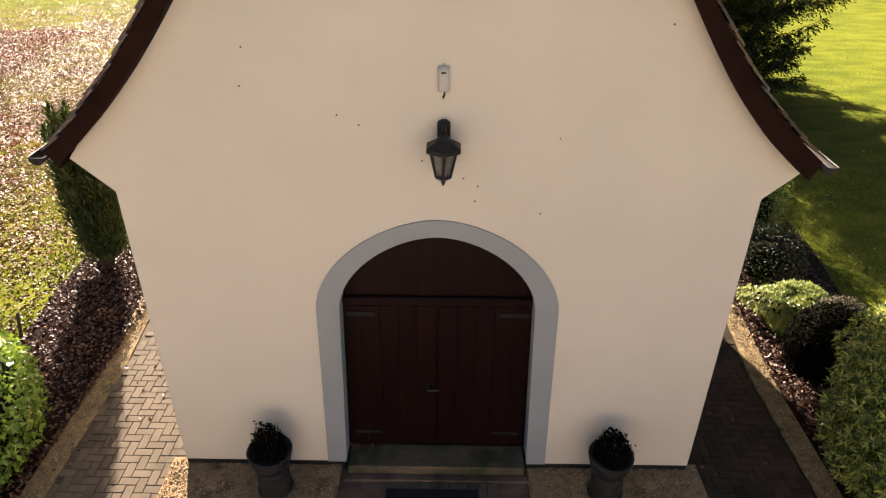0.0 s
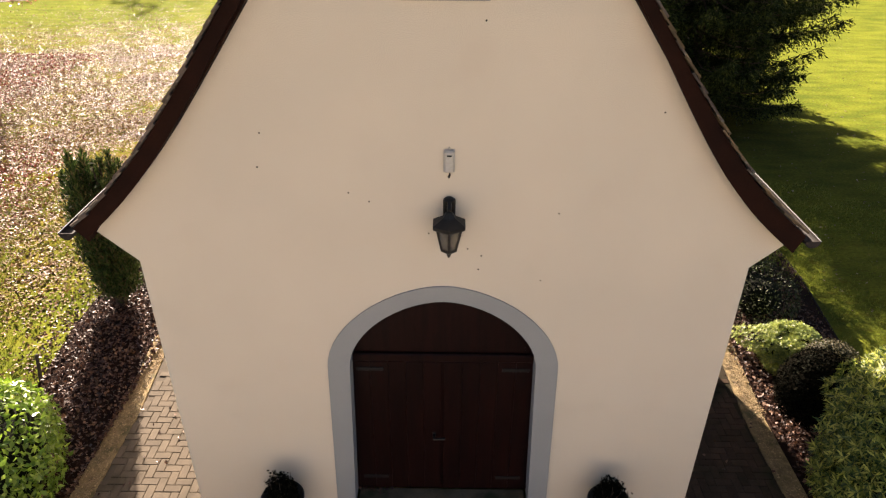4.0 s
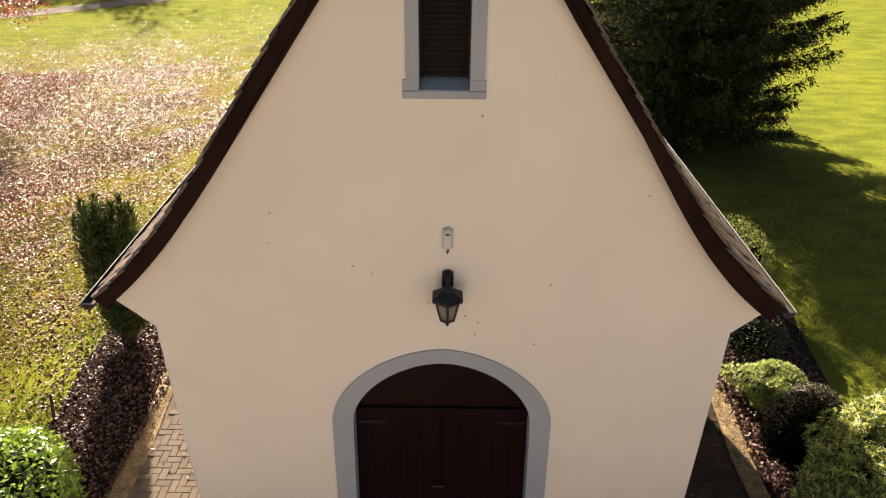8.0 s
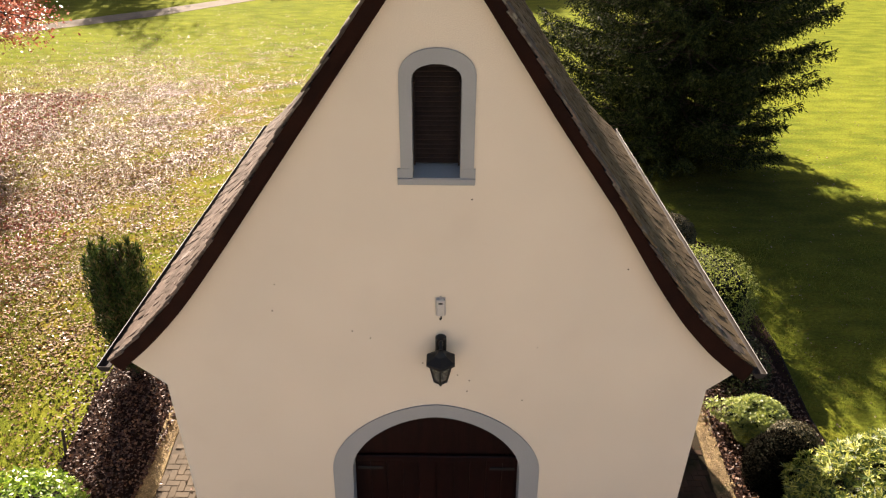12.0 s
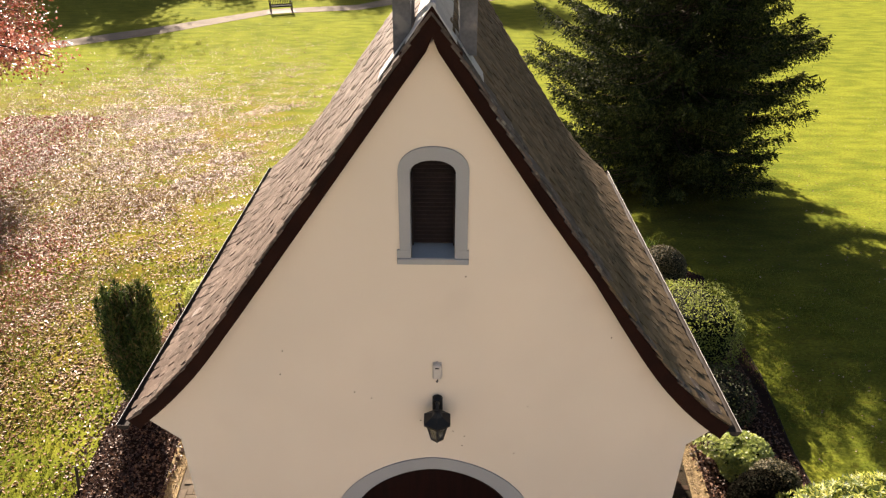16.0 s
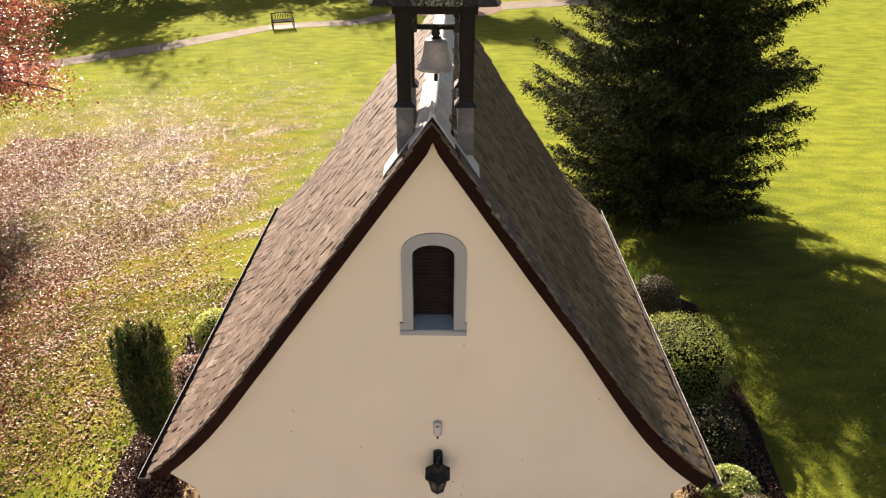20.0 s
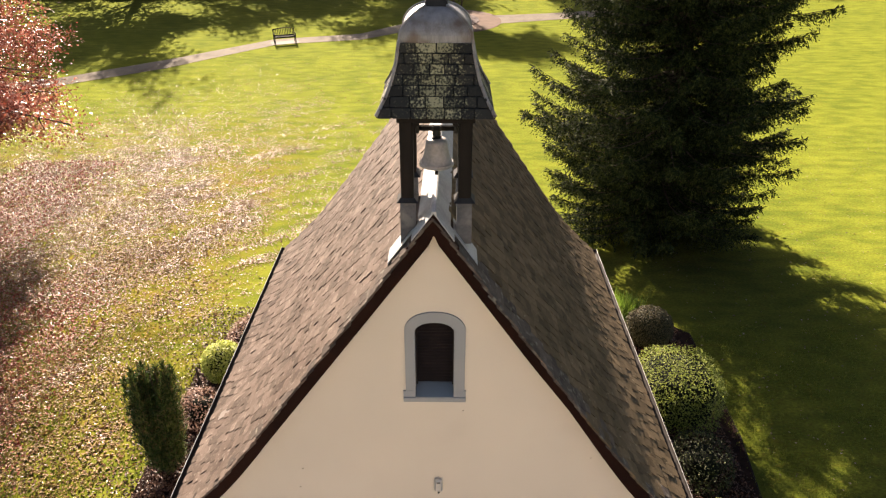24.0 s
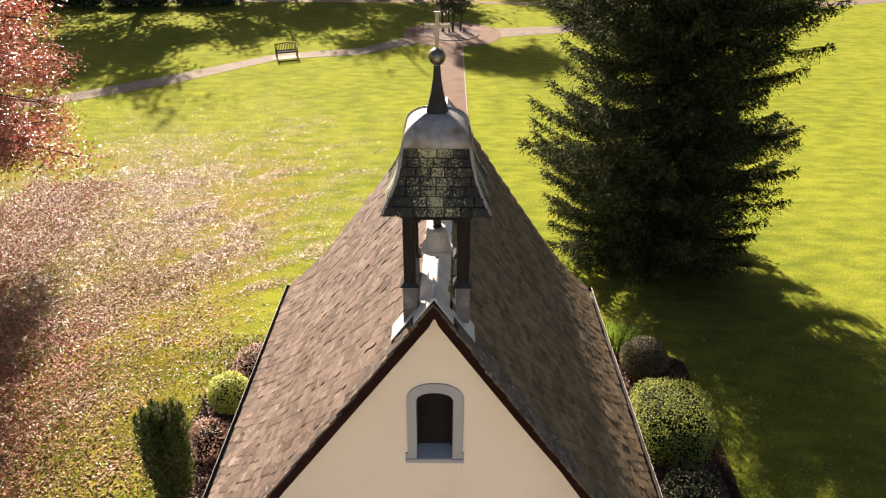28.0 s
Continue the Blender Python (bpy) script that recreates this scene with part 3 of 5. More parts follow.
# unseen wall behind the camera, added to throw sunlight back onto the front
tagged(part("bounce_wall_south", box((4, -22, 1.8), (34, 0.3, 3.6)), RENDERING), "unseen plain pale wall added to bounce sunlight onto the front", "wall", kind="structure")
strip("entrance_paving", [(-0.996, 0.1), (-0.996, -2.2), (0.996, -2.2), (0.996, 0.1)], 0.016, STONE, "dark damp stone paving before the door", "paving")


def bed(name, loop, label):
    """A low mound of mulch."""
    bm = slab_xy(loop, -0.05, 0.02)
    top = max(bm.faces, key=lambda f: f.calc_center_median().z)
    r = bmesh.ops.inset_region(bm, faces=[top], thickness=0.25, depth=0.05)
    return tagged(part(name, bm, MULCH), label, "flower bed", kind="structure")


bed("planting_bed_west", [(-4.26, -2.0), (-4.28, 1.5), (-4.43, 3.2), (-4.43, 9.3), (-5.1, 9.2), (-5.75, 7.6), (-5.75, 6.0), (-5.8, 3.4), (-5.6, 1.6), (-5.5, -2.0)], "dark mulched bed strewn with brown leaves")
bed("planting_bed_east", [(4.26, -2.0), (6.0, -2.0), (6.05, 3.0), (6.3, 5.0), (6.35, 8.6), (5.4, 9.4), (4.43, 9.3), (4.43, 3.2), (4.28, 1.5)], "dark mulched bed strewn with brown leaves")

EDGE = [(6.0, -2.0), (6.05, 3.0), (6.3, 5.0), (6.35, 8.6), (5.4, 9.4)]
edging = [(x + 0.004, y) for x, y in EDGE] + [(x + 0.03, y + 0.02) for x, y in EDGE[::-1]]
tagged(part("bed_edging", slab_xy(edging, -0.05, 0.026), EDGING), "dark low metal edging of the planting bed", "edging", kind="structure")

# far gravel paths
strip("garden_path", [(-0.42, 8.6), (1.14, 8.6), (1.14, 45.6), (-0.42, 45.6)], 0.01, PATHM, "narrow beige gravel path across the lawn", "path")
ring = [(0.42 + 3.9 * math.cos(t), 49.6 + 4.75 * math.sin(t)) for t in np.linspace(0, 2 * math.pi, 48, endpoint=False)]
strip("path_circle", ring, 0.014, PATHM, "round beige gravel place where paths meet", "path")
strip("path_bench", [(-60, 13.0), (-40, 22.2), (-21.4, 30.5), (-16.6, 34.6), (-11.4, 40.9), (-5.9, 42.5), (-2.2, 46.0), (-3.2, 48.2), (-6.2, 44.4), (-12.0, 42.4), (-17.4, 36.5), (-22.0, 32.2), (-40, 24.4), (-60, 15.4)], 0.012, PALEPATH, "beige gravel path passing a bench", "path")
strip("path_east", [(3.8, 48.2), (7.6, 49.6), (14, 52.0), (30, 60.8), (46, 66.5), (46, 69), (30, 63.2), (14, 54.6), (8.2, 52.6), (3.6, 51.6)], 0.012, PALEPATH, "beige gravel path curving across the lawn", "path")
strip("path_far", [(-30, 63.6), (0, 64.2), (29.9, 60.4), (29.9, 61.9), (0, 65.6), (-30, 65.0)], 0.008, PATHM, "far gravel path under trees", "path")
strip("path_edging", [(1.144, 8.6), (1.21, 8.6), (1.21, 45.4), (1.144, 45.4)], 0.03, KERB, "thin pale stone edging along the path", "edging")
bm = slab_xy([(0.40 + 2.18 * math.cos(t), 49.7 + 2.75 * math.sin(t)) for t in np.linspace(0, 2 * math.pi, 40, endpoint=False)], 0.0, 0.06)
tagged(part("round_bed", bm, BEDLEAF), "round mulched bed with a small tree", "flower bed", kind="structure")

# ---- chapel ----
ROOF = [(0.0, 7.72), (1.0, 6.325), (2.0, 4.93), (2.3, 4.53), (2.6, 4.185), (2.9, 3.885), (3.12, 3.705)]
rx_, rz_ = np.array(ROOF).T


def roof_curve(steps=240):
    """The roof's top line, smoothed at the flare, as arc length, half width and height."""
    u = np.linspace(0, 3.12, steps)
    z = np.interp(u, rx_, rz_)
    k = np.ones(25) / 25
    pad = np.r_[z[0] + (z[0] - z[1]) * np.arange(12, 0, -1), z, z[-1] + (z[-1] - z[-2]) * np.arange(1, 13)]
    z = np.convolve(pad, k, "valid")
    s = np.r_[0, np.cumsum(np.hypot(np.diff(u), np.diff(z)))]
    return s, u, z


RS, RU, RZ = roof_curve()
Y0, Y1 = -0.18, 6.50            # the roof's front and back edge
WALL_Y1 = 6.22


def roof_at(s):
    return float(np.interp(s, RS, RU)), float(np.interp(s, RS, RZ))


def roof_line(drop, n=40, end=None):
    """Points right of the middle, from the ridge to the eave, below the top line by drop along its normal."""
    out = []
    depth = drop
    for s in np.linspace(0, end or RS[-1], n):
        drop = depth(s) if callable(depth) else depth
        u, z = roof_at(s)
        u2, z2 = roof_at(min(s + 0.02, RS[-1]))
        u1, z1 = roof_at(max(s - 0.02, 0))
        t = Vector((u2 - u1, z2 - z1)).normalized()
        out.append((max(u + drop * t.y, 0.0) if s > 0 else 0.0, z - drop * t.x if s > 0 else z - drop / max(t.x, 0.2)))
    return out


def side(s, u):
    """Where a point of the roof's underside lies across: the east slope is a little fuller in the middle."""
    return s * u if s < 0 else u - float(np.interp(u, [0, 1, 2.6, 3.12], [0, 0.05, 0.05, 0.01]))


def over(s, u):
    """The same for the top of the tiles: the east slope is thinner."""
    return s * u if s < 0 else u - float(np.interp(u, [0, 1, 1.8, 2.6, 3.12], [0, 0.07, 0.09, 0.11, 0.095]))


def askew(x, y, u):
    """The ridge runs a little to the east towards the back."""
    return x + 0.10 * (y - Y0) / (Y1 - Y0) * max(0.0, 1 - abs(u) / 3.12)


def lean_ridge(bm):
    for v in bm.verts:
        v.co.x = askew(v.co.x, v.co.y, v.co.x)
    return bm


chapel = thing("chapel", (CX, 0, 0), "small cream-rendered chapel with steep flared tiled roof", "chapel")


def arch(a, b, spring, z0, n=28, power=2.15, foot=None):
    """A round-headed opening: half width a, rise b above the spring line, foot: half width at the bottom."""
    foot = foot or a
    pts = [(foot, z0)]
    for i in range(n + 1):
        t = math.pi * i / n
        c, s = math.cos(t), math.sin(t)
        pts.append((a * math.copysign(abs(c) ** (2 / power), c), spring + b * s ** (2 / power)))
    return pts + [(-foot, z0)]


under = roof_line(0.13, 30)
flank = [(u, z) for u, z in under if u < 2.96]
right = [(2.70, 0.10), (2.70, 3.29), (2.965, 3.54)] + [(side(1, u), z) for u, z in flank[::-1]]
left = [(-2.70, 0.10), (-2.70, 3.29), (-3.01, 3.585)] + [(-u, z) for u, z in flank[::-1]]
front_loop = right + [p for p in left[::-1] if p[0] < -0.001]
DOOR_IN = arch(0.905, 0.775, 2.12, 0.10, power=1.8, foot=0.962)
door_hole = arch(0.945, 0.815, 2.12, 0.10, power=1.8, foot=1.0)
win_hole = arch(0.215, 0.16, 6.40, 5.56)
# the door's opening reaches the wall's foot, so the front is one outline with a notch
outline = [(2.70, 0.10)] + right[1:] + [p for p in left[::-1] if p[0] < -0.001] + door_hole[::-1]
part("front_wall", slab_xz(outline, 0.0, 0.36, [win_hole]), PLASTER, chapel)
part("back_wall", slab_xz(front_loop, WALL_Y1 - 0.3, WALL_Y1), PLASTER, chapel)
for s in (-1, 1):
    part("side_wall", box((s * 2.55, (0.36 + WALL_Y1 - 0.3) / 2, 1.695), (0.30, WALL_Y1 - 0.66 - 0.004, 3.19)), PLASTER, chapel)
    tip = (3.01, 3.585) if s < 0 else (2.925, 3.505)
    lp = [(2.50, 3.294), (2.70, 3.29), tip, (tip[0], 3.60), (2.50, 3.60)]
    part("eave_cove", slab_xz([(s * u, z) for u, z in lp], 0.362, WALL_Y1 - 0.302), PLASTER, chapel)
    part("plinth", box((s * 1.84, 0.18, 0.05), (1.71, 0.35, 0.099)), PLINTH, chapel, "recessed dark plinth")
    part("side_plinth", box((s * 2.56, 3.3, 0.05), (0.27, 5.8, 0.099)), PLINTH, chapel, "recessed dark plinth")

# door surround, step and doors
ringloop = arch(1.122, 0.94, 2.12, 0.10, power=1.77, foot=1.165) + DOOR_IN[::-1]
part("door_surround", slab_xz(ringloop, -0.014, 0.003), TRIM, chapel, "grey painted band round the arched door")
part("door_reveal", slab_xz(DOOR_IN + door_hole[::-1], 0.003, 0.24), TRIM, chapel, "grey painted reveal")
door = part("door", slab_xz(arch(0.95, 0.82, 2.12, 0.145, power=1.8, foot=1.0), 0.21, 0.28), DOOR, chapel, "dark red-brown wooden double door, closed")
part("transom", box((0, 0.19, 2.08), (1.85, 0.05, 0.10), bevel=0.012), DOOR, door)
for s in (-1, 1):
    for k in range(5):
        part("plank", box((s * (0.105 + 0.182 * k), 0.198, 1.10), (0.1805, 0.028, 1.84), bevel=0.0025), DOOR, door)
    for z in (1.93, 0.36):
        hinge = box((s * 0.74, 0.178, z), (0.28, 0.010, 0.045), bevel=0.003)
        part("hinge", hinge, IRON, door, "black iron strap hinge")
part("panel", slab_xz(arch(0.82, 0.66, 2.16, 2.16, power=1.8), 0.195, 0.212), DOOR, door)
part("handle", tube([(-0.09, 0.175, 1.02), (-0.09, 0.11, 1.02), (0.03, 0.105, 1.03)], 0.014, 8), IRON, door, "dark metal door handle")
part("lock_plate", box((-0.09, 0.180, 1.02), (0.035, 0.008, 0.075), bevel=0.003), IRON, door)
tagged(part("door_step", box((CX, 0.048, 0.068), (1.88, 0.325, 0.150), bevel=0.012), STEP), "worn stone doorstep with mossy stains", "step", kind="structure")
tagged(part("front_slab", box((CX, -0.163, 0.022), (1.96, 0.085, 0.045), bevel=0.008), STONE), "low dark stone slab before the doorstep", "step", kind="structure")

# belfry window in the gable
frame_loop = [(x + 0.006, z) for x, z in arch(0.302, 0.228, 6.415, 5.66)] + arch(0.195, 0.122, 6.40, 5.66)[::-1]
window = part("window_1", slab_xz(frame_loop, -0.014, 0.003), TRIM, chapel, "small arched louvred opening with grey surround")
part("window_reveal", slab_xz(arch(0.195, 0.122, 6.40, 5.60) + arch(0.214, 0.159, 6.40, 5.60)[::-1], 0.003, 0.25), TRIM, window)
sill = part("window_sill", box((0, 0.055, 5.549), (0.645, 0.17, 0.058), bevel=0.005), TRIM, window, "grey painted sill block")
for s in (-1, 1):
    part("sill_end", box((s * 0.2588, -0.006, 5.6205), (0.127, 0.022, 0.083)), TRIM, sill)
bm = bmesh.new()
vs = [bm.verts.new((x, y, z)) for x in (-0.193, 0.193) for y, z in ((-0.024, 5.572), (0.245, 5.572), (0.245, 5.645), (-0.024, 5.584))]
bm.faces.new(vs[:4]), bm.faces.new(vs[4:])
for i in range(4):
    bm.faces.new((vs[i], vs[(i + 1) % 4], vs[4 + (i + 1) % 4], vs[4 + i]))
part("sill_slope", bm, TRIM, sill)
part("backing", slab_xz(arch(0.213, 0.158, 6.40, 5.58), 0.25, 0.28), DARKWOOD, window)
for s in (-1, 1):
    part("stile", box((s * 0.186, 0.145, 5.99), (0.014, 0.05, 0.71), bevel=0.002), LOUVRE, window)
for k in range(21):
    z = 5.668 + 0.0405 * k
    wide = 0.358 * math.sqrt(max(0.05, 1 - (max(z - 6.40, 0.0) / 0.118) ** 2))
    part("slat", box((0, 0.16, z), (wide, 0.044, 0.010), pose(0, 0, 0, 40), bevel=0.002), LOUVRE, window)

# roof: deck, verge boards, ridge, gutters
top, low = roof_line(0.02, 50), roof_line(0.10, 50)
for s in (-1, 1):
    deck = part("roof", lean_ridge(slab_xz([(over(s, u), z) for u, z in top] + [(side(s, u), z) for u, z in low[::-1]], Y0 + 0.06, Y1 - 0.04)), BOARD, chapel, "steep flared roof slope of brown tiles")
    if s < 0:
        roof_w = deck
    else:
        roof_e = deck
    verge = roof_line(0.0, 50)
    verge_low = [(u, z) for u, z in roof_line(lambda q: float(np.interp(q, [0, 1.72, 2.6, 3.4, 4.2, 5.1], [0.09, 0.085, 0.105, 0.122, 0.137, 0.145] if s < 0 else [0.09, 0.080, 0.115, 0.160, 0.205, 0.225])), 50)]
    lp = [(over(s, u), z - 0.012) for u, z in verge] + [(side(s, u), z) for u, z in verge_low[::-1] if u > 0.001] + [(0, 7.55)]
    part("bargeboard", slab_xz(lp, -0.15, -0.11), BOARD, chapel, "dark brown verge board")
    part("bargeboard", lean_ridge(slab_xz(lp, Y1 - 0.09, Y1 - 0.05)), BOARD, chapel, "dark brown verge board")
    lp = [(side(s, u), z) for u, z in roof_line(0.10, 40)] + [(side(s, u), z) for u, z in roof_line(0.13, 40)[::-1]]
    part("verge_soffit", slab_xz(lp, -0.11, 0.0), BOARD, chapel)
    edge = 3.035 if s < 0 else 2.945
    part("fascia", box((s * edge, (Y0 + Y1) / 2, 3.62), (0.03, Y1 - Y0 - 0.12, 0.14), bevel=0.004), BOARD, chapel)
    part("soffit", box((s * (edge - 0.02), (0.02 + Y1) / 2, 3.54), (0.10, Y1 - 0.14, 0.02)), BOARD, chapel)
    # half-round gutter
    bm = bmesh.new()
    ringpts = []
    for y in (Y0, Y1 + 0.02):
        outer = [(s * (edge + 0.137 + 0.065 * math.cos(t)), y, 3.662 + 0.065 * math.sin(t)) for t in np.linspace(math.pi, 2 * math.pi, 11)]
        inner = [(s * (edge + 0.137 + 0.058 * math.cos(t)), y, 3.662 + 0.058 * math.sin(t)) for t in np.linspace(2 * math.pi, math.pi, 11)]
        ringpts.append([bm.verts.new(p) for p in outer + inner])
    a, b = ringpts
    for i in range(len(a)):
        bm.faces.new((a[i], a[(i + 1) % len(a)], b[(i + 1) % len(a)], b[i]))
    for q in (a, b):
        for i in range(10):
            bm.faces.new((q[i], q[i + 1], q[20 - i], q[21 - i]))
    g = part("gutter", bm, GUTTER, chapel, "dark half-round metal gutter")
    for y in (Y0 + 0.002, Y1 + 0.018):
        lp = [(s * (edge + 0.137 + 0.06 * math.cos(t)), 3.66 + 0.06 * math.sin(t)) for t in np.linspace(math.pi, 2 * math.pi, 11)]
        part("end_cap", slab_xz(lp, y - 0.003, y + 0.003), GUTTER, g)
    part("bead", tube([(s * (edge + 0.199), Y0, 3.664), (s * (edge + 0.199), Y1 + 0.02, 3.664)], 0.004, 8), ZINC if s > 0 else LEAD, g, "pale bead along the gutter rim")
    # metal ridge wings
    lp = [(over(s, u), z + 0.055) for u, z in roof_line(0.0, 60, 0.27)] + [(over(s, u), z + 0.040) for u, z in roof_line(0.0, 60, 0.27)[::-1]]
    part("ridge_sheet", lean_ridge(slab_xz(lp, -0.158, Y1 - 0.3)), LEAD, chapel, "grey metal ridge capping")
part("ridge_roll", lean_ridge(tube([(0, -0.162, 7.768), (0, Y1 - 0.3, 7.768)], 0.028, 10)), LEAD, chapel, "grey metal ridge roll")


def tile_mesh(name, w, length, t, material, round_by=0.02):
    """A roof tile, its lower edge at the origin and at -y, its face +z; lower corners eased."""
    bm = bmesh.new()
    lp = [(-w / 2, length), (-w / 2, round_by), (-w / 2 + round_by, 0.0), (w / 2 - round_by, 0.0), (w / 2, round_by), (w / 2, length)]
    hi = [bm.verts.new((x, y, 0.0)) for x, y in lp]
    lo = [bm.verts.new((x, y, -t)) for x, y in lp]
    bm.faces.new(hi)
    for i in range(6):
        bm.faces.new((hi[i], lo[i], lo[(i + 1) % 6], hi[(i + 1) % 6]))
    bmesh.ops.recalc_face_normals(bm, faces=bm.faces)
    me = bpy.data.meshes.new(name)
    bm.to_mesh(me)
    bm.free()
    me.materials.append(material)
    return me


def joined(me, mats):
    """Vertices and triangles of many copies of a mesh."""
    v = np.array([q.co[:] for q in me.vertices])
    me.calc_loop_triangles()
    f = np.array([q.vertices[:] for q in me.loop_triangles])
    M = np.array([np.array(m) for m in mats])
    V = np.einsum("nij,vj->nvi", M[:, :3, :3], v) + M[:, None, :3, 3]
    F = f[None] + (len(v) * np.arange(len(M)))[:, None, None]
    return V.reshape(-1, 3), F.reshape(-1, 3)


def place_tiles(s, deck):
    """Courses of tiles on one slope: single ones near the front, the rest joined."""
    clay = TILE if s < 0 else EAST_TILE
    me = tile_mesh("tile", 0.1475 if s < 0 else 0.143, 0.22, 0.021 if s < 0 else 0.014, clay, 0.030 if s < 0 else 0.02)
    half = tile_mesh("half_tile", 0.074, 0.22, 0.017, clay)
    half_edge = tile_mesh("half_verge_tile", 0.074, 0.22, 0.017, VERGE_TILE)
    edge = tile_mesh("verge_tile", 0.1525, 0.22, 0.017, VERGE_TILE)
    rows = int((RS[-1] - 0.12) / 0.136)
    near, rest = [], []
    r = random.Random(5 + s)
    for i in range(rows + 1):
        sl = RS[-1] + 0.02 - 0.136 * i
        u, z = roof_at(min(sl, RS[-1]))
        u2, z2 = roof_at(max(sl - 0.2, 0.0))
        t = Vector((u2 - u, 0, z2 - z)).normalized()
        up = Vector((t.x * s, 0, t.z))
        nrm = Vector((s * t.z, 0, -t.x)) if t.z else Vector((0, 0, 1))
        if nrm.z < 0:
            nrm = -nrm
        along = up.cross(nrm)
        n = int((Y1 - Y0) / 0.154) + 1
        for j in range(n + 1):
            y = Y0 + 0.077 + 0.154 * (j - 0.5 * (i % 2)) + r.uniform(-0.006, 0.006)
            if y > Y1 - 0.05:
                continue
            first = j == 0 and i % 2 == 1
            if first:
                y = Y0 + 0.039
            lift = 0.026 + r.uniform(-0.004, 0.010)
            p = Vector((askew(over(s, u), y, u), y, z)) + nrm * lift + up * r.uniform(-0.008, 0.008)
            R = Matrix((along, up, nrm)).transposed().to_4x4()
            m = Matrix.Translation(p) @ R @ pose(0, 0, 0, -3.8 + r.uniform(-1.8, 0.8) * (1.25 if s > 0 else 1), r.uniform(-1.3, 1.3) * (1.25 if s > 0 else 1), r.uniform(-0.8, 0.8))
            if s < 0 and abs(y - 1.43) < 0.08 and abs(u - 2.92) < 0.055:
                near.insert(0, (m, tile_mesh("pale_tile", 0.1525, 0.22, 0.017, PALE_TILE)))
                continue
            (near if y < Y0 + 0.154 * 8 else rest).append((m, ((half_edge if first else edge) if y < Y0 + (0.2 if s < 0 else 0.36) and (sl < (1.7 if s < 0 else 2.9) or r.random() < 0.25) else (half if first else me))))
    near, rest = near[:300], rest + near[300:]
    v, f = joined(me, [m for m, _ in rest])
    tagged(mesh_object("tiles", array_mesh("tiles", v, f), clay, deck), kind="stuff")
    return near


ROOF_TILES = [(deck, place_tiles(s, deck)) for s, deck in ((-1, roof_w), (1, roof_e))]

# small marks on the plaster
for k, (x, z) in enumerate([(-1.48, 4.50), (-1.535, 4.204), (0.975, 3.806), (-0.80, 3.98), (-0.63, 3.90), (-0.13, 3.60), (0.21, 3.45), (0.33, 3.38), (0.31, 3.24), (0.87, 3.13), (0.30, 5.38), (1.72, 4.70)]):
    part("mark", lathe([(0.002, 0.0), (0.008, 0.001), (0.006, 0.004), (0.002, 0.006)], 8), IRON, chapel).matrix_basis = pose(x, 0.001, z, 90)

# ---- bell turret on the ridge ----
TX, TY = 0.038, 0.40
turret = thing("bell_turret", (TX, TY, 7.45), "open wooden bell turret with mossy shingled roof and metal cap", "bell turret")
Z0 = 7.45
for sx in (-1, 1):
    for sy in (-1, 1):
        post = part("post", box((sx * 0.252, sy * 0.285, 8.07 - Z0), (0.114, 0.125, 0.90), bevel=0.008), DARKWOOD, turret, "dark stained timber post")
        part("collar", lathe([(0.057, 0.0), (0.094, -0.045), (0.082, -0.05), (0.056, -0.03)], square=True, at=(sx * 0.252, sy * 0.285, 7.83 - Z0)), DARKLEAD, post)
        part("post_boot", lathe([(0.070, -0.30), (0.067, 0.13)], square=True, at=(sx * 0.252, sy * 0.285, 7.67 - Z0)), BOOT, post, "grey lead boot")
        lp = [(sx * 0.183, 8.503 - Z0), (sx * 0.183, 8.43 - Z0), (sx * 0.168, 8.47 - Z0), (sx * 0.14, 8.493 - Z0), (sx * 0.14, 8.503 - Z0)]
        part("bracket", slab_xz(lp, sy * 0.285 - 0.05, sy * 0.285 + 0.05), DARKWOOD, post)
for sy in (-1, 1):
    part("beam", box((0, sy * 0.285, 8.54 - Z0), (0.66, 0.12, 0.07), bevel=0.008), DARKWOOD, turret)
for sx in (-1, 1):
    part("beam", box((sx * 0.245, 0, 8.54 - Z0), (0.12, 0.44, 0.068), bevel=0.008), DARKWOOD, turret)
part("ceiling", box((0, 0, 8.585 - Z0), (0.84, 0.84, 0.02)), DARKWOOD, turret)
SK = [(0.475, 8.60), (0.40, 8.73), (0.345, 8.86), (0.31, 9.00), (0.285, 9.16)]
skirt = part("turret_roof", lathe([(r - 0.02, z - Z0) for r, z in SK], square=True), DARKLEAD, turret, "flared shingle skirt green with moss")


def skirt_at(h):
    hs = [z for _, z in SK]
    return float(np.interp(h, hs, [r for r, _ in SK]))


rows = [8.588 + 0.0815 * i for i in range(7)]
rr = random.Random(3)
SKIRT_TILES = []
